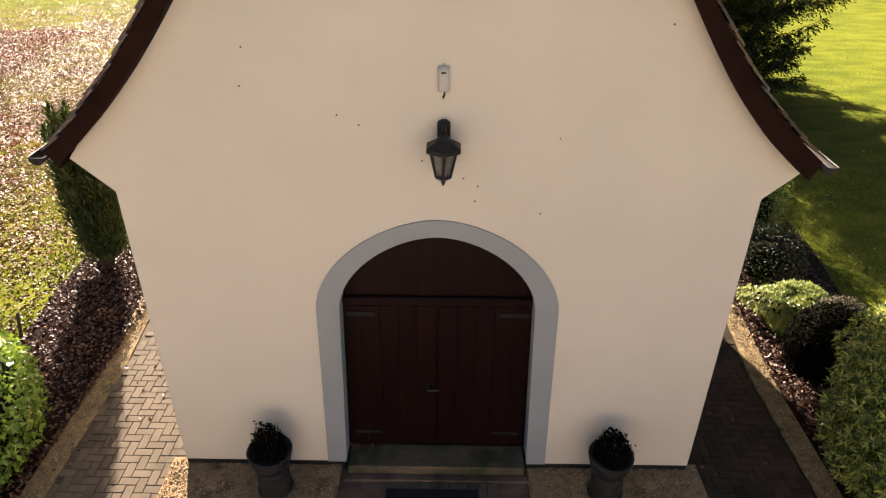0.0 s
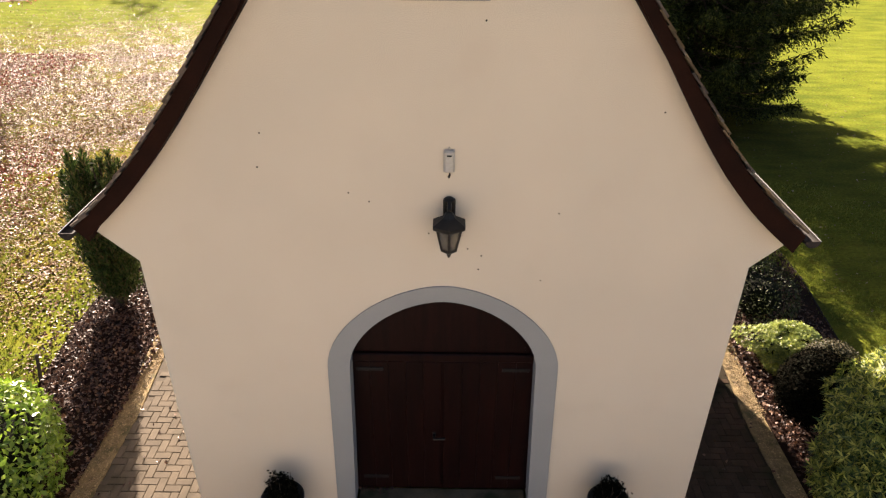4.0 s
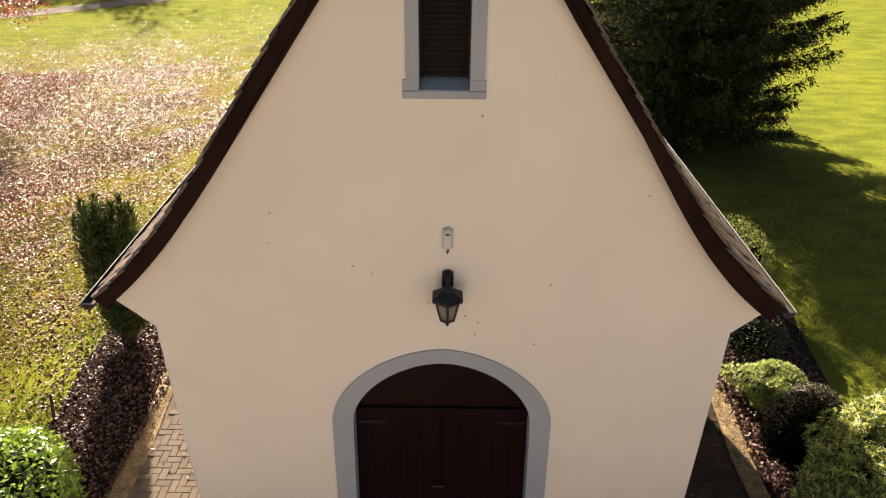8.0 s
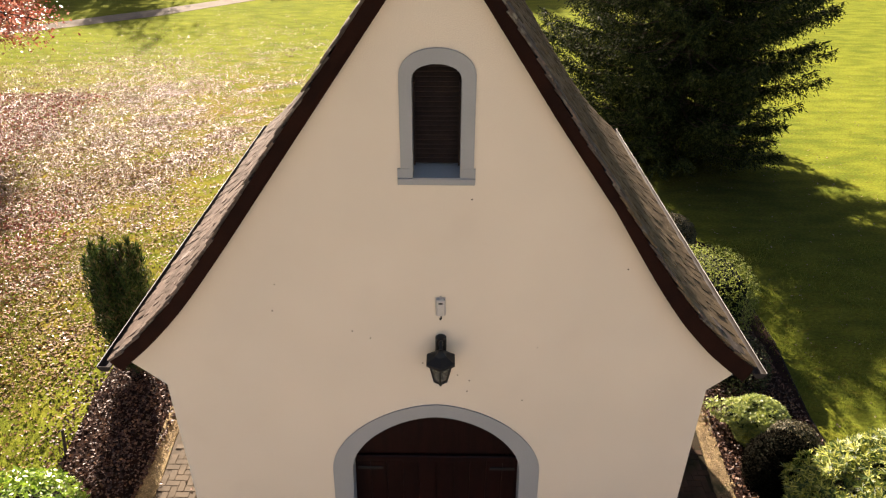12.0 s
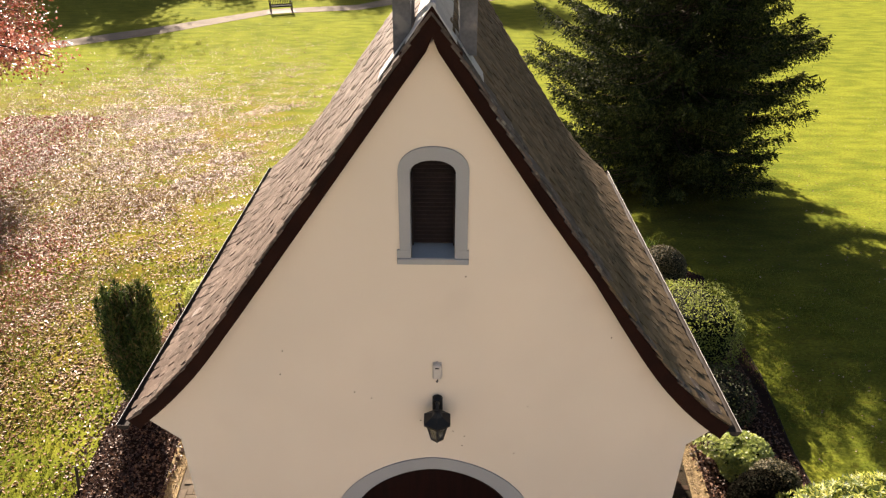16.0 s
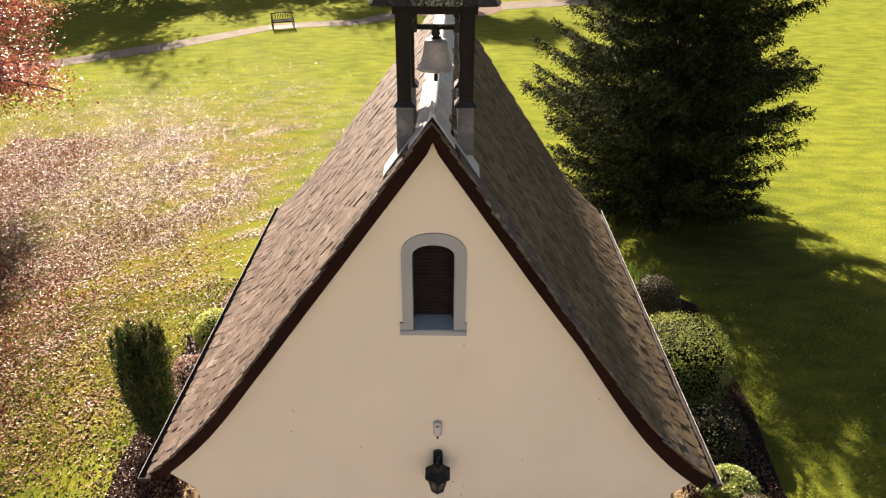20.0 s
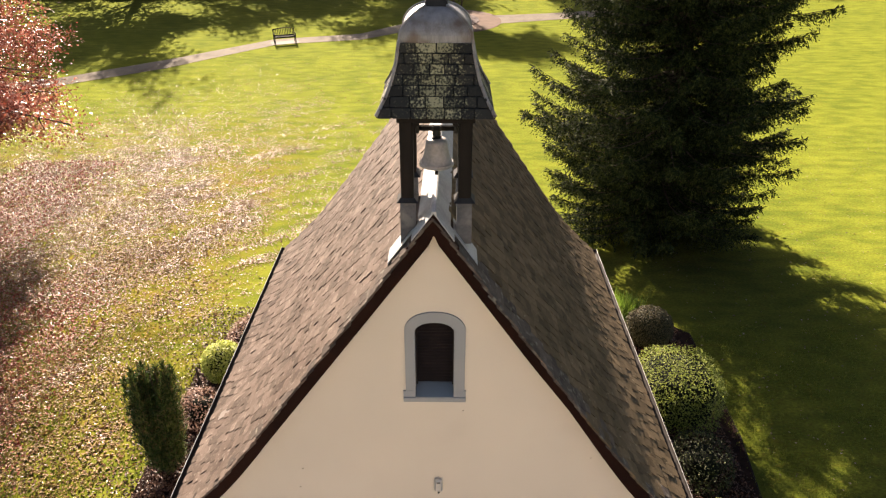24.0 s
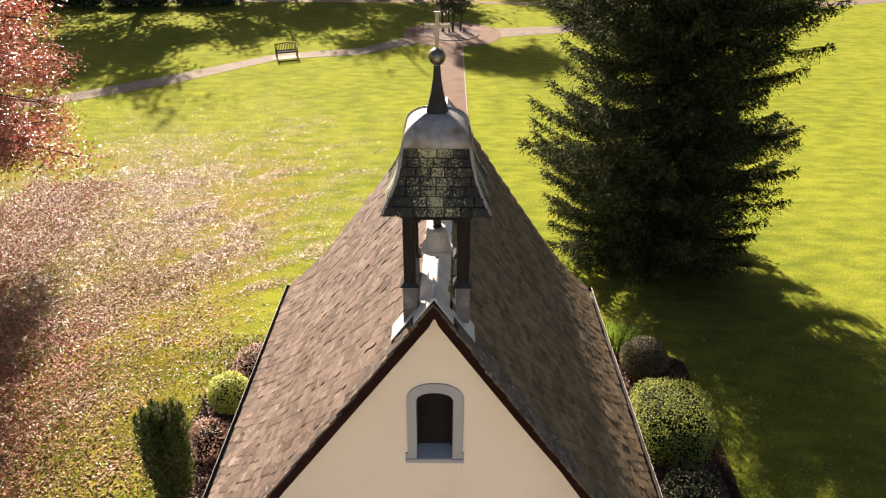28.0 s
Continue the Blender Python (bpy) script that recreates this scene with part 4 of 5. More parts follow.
for i, h in enumerate(rows):
    r0, r1 = skirt_at(h), skirt_at(min(h + 0.0815, 9.165))
    slope = math.hypot(r0 - r1, 0.0815)
    ang = math.degrees(math.atan2(0.0815, r0 - r1))
    n = [7, 6, 6, 5, 5, 5, 4][i]
    for q in range(4):
        turn = Matrix.Rotation(q * math.pi / 2, 4, "Z")
        wdt = 2 * r0 / n
        cuts = sorted([-r0, r0] + [-r0 + wdt * (k + (0.5 if i % 2 else 0.0)) + rr.uniform(-0.03, 0.03) for k in range(1 if not i % 2 else 0, n)])
        for a, b in zip(cuts, cuts[1:]):
            if b - a < 0.02:
                continue
            m = turn @ pose((a + b) / 2, -r0, h - Z0, ang - 1.5 + rr.uniform(-1.5, 1.5), 0, rr.uniform(-0.8, 0.8)) @ Matrix.Translation((0, 0, 0.014 + rr.uniform(-0.003, 0.004)))
            SKIRT_TILES.append((m @ Matrix.Diagonal(((b - a - 0.011) / 0.16, (slope - rr.uniform(0.008, 0.013)) / 0.125, 1, 1))))
for q in range(4):
    c, s = math.cos(math.pi / 4 + q * math.pi / 2) * math.sqrt(2), math.sin(math.pi / 4 + q * math.pi / 2) * math.sqrt(2)
    part("hip_roll", tube([(c * (r + 0.008), s * (r + 0.008), z - Z0 + 0.01) for r, z in SK], 0.015, 8), ZINC, skirt, "grey lead hip roll")
CAP = [(0.292, 9.150)] + [(0.075 + 0.215 * math.cos(t) ** 1.6, 9.175 + 0.225 * math.sin(t)) for t in np.linspace(0, 0.5 * math.pi, 14)]
cap = part("cap", lathe([(r, z - Z0) for r, z in CAP], square=True), ZINC, turret, "domed grey metal cap")
for q in range(4):
    c, s = math.cos(math.pi / 4 + q * math.pi / 2) * math.sqrt(2), math.sin(math.pi / 4 + q * math.pi / 2) * math.sqrt(2)
    part("seam", tube([(c * r, s * r, z - Z0 + 0.004) for r, z in CAP], 0.012, 6), ZINC, cap)
part("spire", lathe([(0.105, 9.355 - Z0), (0.098, 9.39 - Z0), (0.074, 9.47 - Z0), (0.054, 9.56 - Z0), (0.036, 9.68 - Z0), (0.027, 9.80 - Z0)], square=True), DARKLEAD, turret, "slim dark metal spire")
part("collar", lathe([(0.02, 9.79 - Z0), (0.032, 9.795 - Z0), (0.032, 9.805 - Z0), (0.02, 9.81 - Z0)], 12), LEAD, turret)
bm = bmesh.new()
bmesh.ops.create_uvsphere(bm, u_segments=24, v_segments=16, radius=0.073)
bmesh.ops.translate(bm, vec=(0, 0, 9.865 - Z0), verts=bm.verts)
part("ball", bm, BALLM, turret, "polished metal ball", smooth=True)
cross = part("cross", box((0, 0, 10.07 - Z0), (0.034, 0.02, 0.31), bevel=0.004), CROSSM, turret, "slender metal cross")
part("arm", box((0, 0, 10.115 - Z0), (0.205, 0.0205, 0.03), bevel=0.004), CROSSM, cross)
for s in (-1, 1):
    part("arm_end", box((s * 0.1, 0, 10.115 - Z0), (0.014, 0.024, 0.045), bevel=0.004), CROSSM, cross)
part("arm_end", box((0, 0, 10.222 - Z0), (0.056, 0.024, 0.014), bevel=0.004), CROSSM, cross)

bell = thing("bell", (TX, TY, 8.005), "cast metal bell hanging in the turret", "bell")
prof = [(0.160, 0.0), (0.157, 0.012), (0.140, 0.035), (0.122, 0.07), (0.110, 0.12), (0.102, 0.17), (0.098, 0.215), (0.088, 0.238), (0.06, 0.25), (0.02, 0.252)]
bm = bmesh.new()
rings = []
for r, z in prof + [(0.015, 0.235), (0.078, 0.225), (0.092, 0.16), (0.112, 0.07), (0.150, 0.004)]:
    rings.append([bm.verts.new((r * math.cos(2 * math.pi * i / 32), r * math.sin(2 * math.pi * i / 32), z)) for i in range(32)])
for a, b in zip(rings, rings[1:] + rings[:1]):
    for i in range(32):
        bm.faces.new((a[i], a[(i + 1) % 32], b[(i + 1) % 32], b[i]))
body = part("body", bm, BRONZE, bell, "grey cast bell body", smooth=True)
part("rim", lathe([(0.1545, 0.018), (0.1535, 0.026), (0.149, 0.030)], 32), BRONZE, body)
part("crown", lathe([(0.045, 0.248), (0.048, 0.262), (0.032, 0.272), (0.040, 0.285), (0.030, 0.330)], 12), IRON, bell)
part("headstock", box((0, 0, 0.342), (0.37, 0.06, 0.036), bevel=0.006), DARKWOOD, bell, "dark timber swing bar with iron straps")
for s in (-1, 1):
    part("bearing", box((s * 0.172, 0, 0.345), (0.036, 0.10, 0.080), bevel=0.006), IRON, bell)
    part("strap", box((s * 0.035, 0, 0.342), (0.016, 0.066, 0.044), bevel=0.002), IRON, bell)
    part("hanger", box((s * 0.165, 0, 0.44), (0.02, 0.05, 0.11)), IRON, bell)
part("clapper", tube([(0, 0, 0.22), (0, 0, 0.0), (0, 0, -0.06), (0, 0, -0.105)], [0.008, 0.010, 0.018, 0.016], 8), IRON, bell)

# sheet flashings at the turret's foot
for s in (-1, 1):
    lp = [(over(s, u), z + 0.072) for u, z in roof_line(0.0, 40, 0.74)[17:]] + [(over(s, u), z + 0.058) for u, z in roof_line(0.0, 40, 0.74)[17:][::-1]]
    part("flashing", slab_xz(lp, -0.02, 0.26), LEAD, chapel, "grey lead flashing sheet")
    lp = [(over(s, u), z + 0.070) for u, z in roof_line(0.0, 40, 0.34)] + [(over(s, u), z + 0.056) for u, z in roof_line(0.0, 40, 0.34)[::-1]]
    part("flashing", slab_xz(lp, -0.166, Y0 + 0.20), LEAD, chapel, "grey lead sheet folded over the verge")
    lp = [(over(s, u), z + 0.056) for u, z in roof_line(0.0, 40, 0.42)] + [(over(s, u), z - 0.014) for u, z in roof_line(0.0, 40, 0.42)[::-1]]
    part("verge_strip", slab_xz(lp, -0.163, -0.112), BOARD, chapel, "dark edge under the lead sheet")

# ---- wall lantern and sensor box ----
lantern = thing("wall_lantern", (CX + 0.045, 0, 3.62), "black iron wall lantern with frosted panes above the door", "wall lamp")
part("wall_plate", box((0, -0.012, 0.20), (0.105, 0.024, 0.25), bevel=0.011), IRON, lantern)
part("plate_cap", lathe([(0.052, 0.0), (0.05, 0.016), (0.03, 0.03), (0.008, 0.034)], 12, at=(0, -0.03, 0.31)), IRON, lantern)
part("bracket", tube([(0, -0.02, 0.22), (0, -0.08, 0.30), (0, -0.14, 0.345), (0, -0.19, 0.30)], [0.022, 0.02, 0.018, 0.016], 8), IRON, lantern)
LZ = 0.10
LY = -0.19
part("hood", lathe([(0.146, 0.050), (0.154, 0.060), (0.154, 0.085), (0.128, 0.10), (0.06, 0.14), (0.03, 0.18), (0.012, 0.19)], 6, at=(0, LY, LZ)), IRON, lantern, "black six-sided lantern hood")
for i in range(6):
    t = 2 * math.pi * (i + 0.5) / 6
    c, s = math.cos(t), math.sin(t)
    part("glazing_bar", tube([(0.118 * c, LY + 0.118 * s, LZ + 0.06), (0.068 * c, LY + 0.068 * s, LZ - 0.155)], 0.010, 6), IRON, lantern)
    t2 = 2 * math.pi * (i + 1.5) / 6
    c2, s2 = math.cos(t2), math.sin(t2)
    bm = bmesh.new()
    bm.faces.new([bm.verts.new(p) for p in ((0.112 * c, LY + 0.112 * s, LZ + 0.058), (0.112 * c2, LY + 0.112 * s2, LZ + 0.058), (0.064 * c2, LY + 0.064 * s2, LZ - 0.153), (0.064 * c, LY + 0.064 * s, LZ - 0.153))])
    g = bmesh.ops.extrude_face_region(bm, geom=list(bm.faces))["geom"]
    bmesh.ops.translate(bm, vec=(-0.003 * math.cos((t + t2) / 2), -0.003 * math.sin((t + t2) / 2), 0), verts=[v for v in g if isinstance(v, bmesh.types.BMVert)])
    part("pane", bm, GLASS, lantern, "frosted glass pane")
part("base", lathe([(0.075, -0.145), (0.078, -0.165), (0.045, -0.19), (0.018, -0.205), (0.022, -0.215), (0.008, -0.245)], 6, at=(0, LY, LZ)), IRON, lantern)
part("lamp_holder", lathe([(0.02, -0.15), (0.02, -0.06), (0.028, -0.05), (0.028, 0.03), (0.01, 0.05)], 10, at=(0, LY, LZ)), IRON, lantern)

sensor = thing("sensor_box", (CX + 0.04, 0, 4.28), "small pale plastic alarm box on the wall", "alarm box")
part("housing", box((0, -0.022, 0), (0.086, 0.044, 0.19), bevel=0.014), WHITEBOX, sensor)
part("back_plate", box((0, -0.004, 0), (0.094, 0.008, 0.205), bevel=0.003), WHITEBOX, sensor)
part("label_bar", box((0, -0.046, 0.055), (0.038, 0.003, 0.014)), IRON, sensor, "dark unreadable label bar")
part("cable", tube([(0.004, -0.02, -0.09), (0.006, -0.025, -0.12), (-0.004, -0.012, -0.14), (0, -0.006, -0.15)], 0.009, 6), IRON, sensor)
part("loop", tube([(0, -0.01, 0.09), (0, -0.012, 0.118)], 0.008, 6), WHITEBOX, sensor)

# brick-on-edge row before the doorstep
paving = bpy.data.objects["entrance_paving"]
brick_me = bpy.data.meshes.new("brick")
bm = box((0, 0, 0), (0.088, 0.20, 0.03), bevel=0.006)
bmesh.ops.recalc_face_normals(bm, faces=bm.faces)
bm.to_mesh(brick_me)
bm.free()
brick_me.materials.append(PAVER)
for k in range(11):
    ob = new("brick", brick_me)
    ob.parent, ob.matrix_basis = paving, pose(CX - 0.41 + 0.1 * k, -0.315, 0.012, rng.uniform(-1, 1), rng.uniform(-1, 1), rng.uniform(-1, 1))

# ---- pots with box plants by the door ----
for s, px, seed in ((-1, -1.655, 4), (1, 1.78, 9)):
    pot = thing("plant_pot", (px, -0.30, 0), "dark glazed footed pot beside the door", "plant pot", "pots by the door")
    part("vessel", lathe([(0.05, 0.33), (0.13, 0.33), (0.185, 0.39), (0.21, 0.48), (0.215, 0.56), (0.20, 0.56), (0.185, 0.50), (0.02, 0.49)], 28), POT, pot, smooth=True)
    part("rim", lathe([(0.20, 0.545), (0.225, 0.55), (0.228, 0.575), (0.205, 0.58), (0.195, 0.56)], 28), POT, pot, smooth=True)
    part("pedestal", lathe([(0.185, 0.02), (0.185, 0.06), (0.172, 0.08), (0.165, 0.20), (0.162, 0.31), (0.150, 0.34)], 20), POT, pot, "dark pedestal foot", smooth=True)
    part("soil", lathe([(0.19, 0.52), (0.19, 0.545), (0.01, 0.55)], 20), SOIL, pot)
    plant = thing("box_plant", (px, -0.30, 0.54), "small dark evergreen box plant in a pot", "plant", "plants by the door")
    d = sphere_dirs(1600, -0.2)
    d *= np.array([0.17, 0.16, 0.30]) * (lump(d, 16, 0.6, seed, 0.05) * rng.uniform(0.3, 1, 1600) ** 0.5)[:, None]
    v, f = leaves(d + [0, 0, 0.06], unit(d + [0, 0, 0.1]), 0.032, 0.6)
    mesh_object("leaves", array_mesh("leaves", v, f), L_SHADEBOX, plant)
    bm = bmesh.new()
    for j in range(7):
        t = j * 0.9 + seed
        add_tube(bm, [(0.02 * math.cos(t), 0.02 * math.sin(t), -0.01), (0.10 * math.cos(t), 0.09 * math.sin(t), 0.16), (0.12 * math.cos(t), 0.10 * math.sin(t), 0.33 + 0.04 * math.sin(3 * t))], [0.006, 0.004, 0.002], 5)
    part("stems", bm, BARK, plant)
tagged(part("doormat", box((-0.02, -0.55, 0.026), (0.95, 0.5, 0.018), bevel=0.006), MAT), "dark worn doormat on the paving", "doormat")

# ---- shrubs ----
bush("laurel_hedge", "dense glossy green laurel hedge clipped round", "hedge", (-4.95, -0.15, 1.52), (0.72, 0.95, 0.80), 5200, 0.085, L_HEDGE, 0.06, 2, power=3.0)
# near-black leaves stand for the ball's shaded face
bush("clipped_ball", "round clipped box ball, shade put into its near-black leaves", "shrub", (4.70, 1.40, 1.20), (0.45, 0.46, 0.56), 11000, 0.036, L_SHADEBOX, 0.02, 3, core=0.86)
# extra brown shrub added as the ball's sunlit crescent
bush("ball_lit_side", "sunlit back of the clipped ball, added as a brown shrub", "shrub", (5.04, 1.74, 1.10), (0.40, 0.38, 0.50), 7000, 0.030, L_BALL, 0.04, 13, core=0.86)
bush("rhododendron", "low rhododendron with blue-green and yellow leaves", "shrub", (5.00, 2.62, 0.70), (0.46, 0.44, 0.40), 2100, 0.050, L_RHODO, 0.75, 4, kind="rosette", knobs=9, wide=0.10, core=0.66)
bush("pieris_bush", "large evergreen shrub with whorled leaves, sunlit tips", "shrub", (5.42, -0.20, 2.62), (1.50, 1.18, 1.56), 5600, 0.085, L_PIERIS, 0.26, 5, kind="rosette", knobs=34, wide=0.05)
bush("clipped_shrub", "broad clipped green shrub", "shrub", (5.12, 5.80, 1.36), (0.84, 0.85, 0.75), 9500, 0.045, L_CLIP, 0.06, 6, power=4.5)
bush("clipped_ball", "round clipped brownish box ball", "shrub", (5.17, 8.25, 1.03), (0.60, 0.55, 0.56), 12000, 0.036, L_BALL, 0.03, 7, core=0.86)
bush("loose_shrub", "loose grey-green shrub with glinting leaves", "shrub", (5.15, 4.10, 0.82), (0.62, 0.75, 0.55), 2600, 0.042, L_GREY, 0.3, 8, core=0.55)
bush("lime_shrub", "small lime-yellow shrub in the bed", "shrub", (-4.98, 6.80, 0.95), (0.52, 0.50, 0.52), 5600, 0.055, L_YELLOW, 0.12, 9)
bush("withered_shrub", "withered brown and grey shrub", "shrub", (-5.10, 5.55, 0.62), (0.55, 0.50, 0.42), 1500, 0.06, L_DEAD, 0.2, 10, core=0.55)
bush("withered_shrub", "withered grey low shrub beside the walk", "shrub", (-4.75, 8.35, 0.55), (0.60, 0.70, 0.40), 1500, 0.06, L_DEAD, 0.2, 11, core=0.55)

# upright cypress
cyp = thing("cypress", (-5.29, 3.98, 0), "upright dark green columnar cypress", "conifer")
bm = bmesh.new()
for j in range(8):
    t = j * 2.4
    add_tube(bm, [(0.05 * math.cos(t), 0.05 * math.sin(t), -0.05), (0.12 * math.cos(t), 0.12 * math.sin(t), 1.0), (0.22 * math.cos(t), 0.22 * math.sin(t), 1.9), (0.22 * math.cos(t), 0.22 * math.sin(t), 2.5)], [0.05, 0.035, 0.02, 0.008], 6)
part("trunk", bm, BARK, cyp, "several thin upright stems")
P, N, A = [], [], []
for j in range(19):
    q = math.sqrt((j + 0.5) / 19)
    t0 = j * 2.4
    ox, oy, hh = 0.06 + 0.44 * q * math.cos(t0), 0.40 * q * math.sin(t0), 2.62 - 0.50 * q * q + rng.uniform(-0.45, 0.35)
    n = 1150
    h = rng.uniform(0.06, 1, n) ** 0.8
    t = rng.uniform(0, 2 * math.pi, n)
    rad = 0.132 * np.interp(h, [0, 0.15, 0.5, 0.8, 0.93, 1.0], [0.5, 0.75, 1.0, 0.85, 0.5, 0.05]) * rng.uniform(0.15, 1.0, n) ** 0.6 * (1 + 0.35 * np.sin(17 * h + 2 * j + 2 * np.sin(t)))
    lean = 0.55 + 0.45 * np.minimum(h * 1.4, 1.0)
    P.append(np.stack([ox * lean + rad * np.cos(t), oy * lean + rad * np.sin(t), h * hh], 1))
    N.append(np.stack([np.cos(t), np.sin(t), np.full(n, 0.25)], 1))
    A.append(np.stack([0.55 * np.cos(t), 0.55 * np.sin(t), np.ones(n)], 1))
v, f = leaves(np.concatenate(P), np.concatenate(N), 0.115, 0.16, 0.6, np.concatenate(A), 0.28)
mesh_object("crown", array_mesh("crown", v, f), L_CYP, cyp)

# stakes in the west bed
for x, y, tx, ty, hh in ((-5.63, 2.03, -0.05, 0.20, 0.36), (-5.42, 6.35, -0.04, 0.05, 0.62)):
    ob = thing("stake", (x, y, 0), "thin weathered wooden stake in the bed", "stake", "garden stakes")
    part("shaft", tube([(0, 0, -0.1), (tx, ty, hh)], [0.028, 0.022], 7), WOODSTAKE, ob)
    part("tip", lathe([(0.024, 0), (0.018, 0.012)], 7, at=(tx, ty, hh - 0.005)), WOODSTAKE, ob)


# ---- spruce ----
def spruce(at, height, spread, seed):
    """Tiers of boughs that sag and then rise to the tip; rows of drooping side shoots, each set with needles."""
    r = np.random.default_rng(seed)
    ob = thing("spruce", at, "tall dark spruce with drooping tiered boughs", "conifer")
    P, N, A, S = [], [], [], []
    limbs = tube([(0, 0, -0.1), (0.03, 0, height * 0.3), (0.0, 0.03, height * 0.65), (0, 0, height)], [0.30, 0.22, 0.12, 0.02], 10)

    def shoot(base, way, ln, each, size):
        """Needle tufts along straight shoots, pointing outwards and drooping."""
        for b in range(each):
            g = (b + 0.4) / each
            pt = base + way * (ln * g)[:, None]
            pt[:, 2] -= 0.30 * ln * g * g
            ax = way + 0.42 * r.normal(size=way.shape)
            ax[:, 2] -= 0.35 * g
            P.append(pt), A.append(ax), S.append(size * (1.15 - 0.45 * g))
            N.append(np.tile([0, 0, 1.0], (len(pt), 1)) + 0.5 * r.normal(size=way.shape))

    z = 0.5
    while z < height - 0.4:
        f = z / height
        reach = spread * float(np.interp(z, [0, 1.2, 2.4, 4.0, 5.6, 7.5, 12, height], [0.96, 1.08, 1.12, 1.06, 1.0, 1.03, 0.86, 0.08]))
        k = 13 if z < 2.2 else 11 if z < 9.2 else 7
        off = r.uniform(0, 6.28)
        for j in range(k):
            t = off + 2 * math.pi * j / k + r.uniform(-0.3, 0.3)
            L = reach * r.choice([0.72, 0.86, 0.96, 1.04, 1.12], p=[0.2, 0.25, 0.3, 0.15, 0.1])
            L *= 1 + 0.10 * math.cos(2 * math.pi * (z - 3.7) / 4.05 + 0.6 * math.sin(t))
            L *= 1 - (0.09 if 5.0 < z < 9.5 else 0.06) * math.cos(t)
            z1 = max(0.55, z + r.uniform(-0.25, 0.25))
            d = np.array([math.cos(t), math.sin(t), 0])
            across = np.array([-d[1], d[0], 0])
            q = np.linspace(0, 1, 9)
            rise = (-0.24 * q + r.uniform(0.24, 0.42) * q ** 2.6) * L
            bend = r.uniform(-0.10, 0.10) * L * q ** 2
            line = d[None] * (L * q)[:, None] + across[None] * bend[:, None]
            line[:, 2] = np.maximum(z1 + rise, 0.25)
            add_tube(limbs, [tuple(c) for c in line[::2]], [0.045 * (1 - f) + 0.012, 0.03, 0.018, 0.010, 0.004], 5)
            fine = z < 9.2
            m = int(L * (15 if fine else 9)) + 4
            u = np.tile(np.linspace(0.16, 0.97, m), 2) + r.uniform(-0.02, 0.02, 2 * m)
            flank_side = np.repeat([-1.0, 1.0], m)
            base = np.stack([np.interp(u, q, line[:, c]) for c in range(3)], 1)
            way = across[None] * flank_side[:, None] * r.uniform(0.5, 1.0, (2 * m, 1)) + d[None] * r.uniform(0.55, 1.0, (2 * m, 1))
            way[:, 2] = r.uniform(-0.75, 0.05, 2 * m)
            ln = (0.20 + 0.85 * np.clip(1 - u, 0, 1) ** 0.7 * min(1.0, L / 3.2)) * r.uniform(0.55, 1.1, 2 * m)
            shoot(base, unit(way), ln, 8 if fine else 4, 0.13 if fine else 0.36)
            if fine:
                # hanging twigs under the bough
                h = int(L * 13)
                u = r.uniform(0.2, 0.95, h)
                base = np.stack([np.interp(u, q, line[:, c]) for c in range(3)], 1) + across[None] * (r.uniform(-0.5, 0.5, h) * (1 - u) * 0.9)[:, None]
                way = 0.30 * r.normal(size=(h, 3)) + 0.25 * d
                way[:, 2] = -1.0
                shoot(base, unit(way), r.uniform(0.15, 0.42, h), 5, 0.105)
            # the brush-like tip
            tip = line[-2] + (line[-1] - line[-2]) * np.linspace(-0.6, 1.0, 22)[:, None]
            way = unit((line[-1] - line[-2])[None] / L * 8 + 0.75 * r.normal(size=(22, 3)))
            P.append(tip), A.append(way), S.append(np.full(22, 0.12 if fine else 0.3)), N.append(np.tile([0, 0, 1.0], (22, 1)) + 0.6 * r.normal(size=(22, 3)))
        z += 0.30 - 0.05 * f
    part("trunk", limbs, BARK, ob, "straight trunk with tiered limbs")
    size = np.concatenate([np.broadcast_to(q, len(p)) for q, p in zip(S, P)])
    v, f = leaves(np.concatenate(P), np.concatenate(N), size, 0.30, 0.5, np.concatenate(A), 0.15)
    mesh_object("crown", array_mesh("crown", v, f), L_FIR, ob)
    return ob


spruce((7.12, 14.9, 0), 23.0, 3.44, 11)


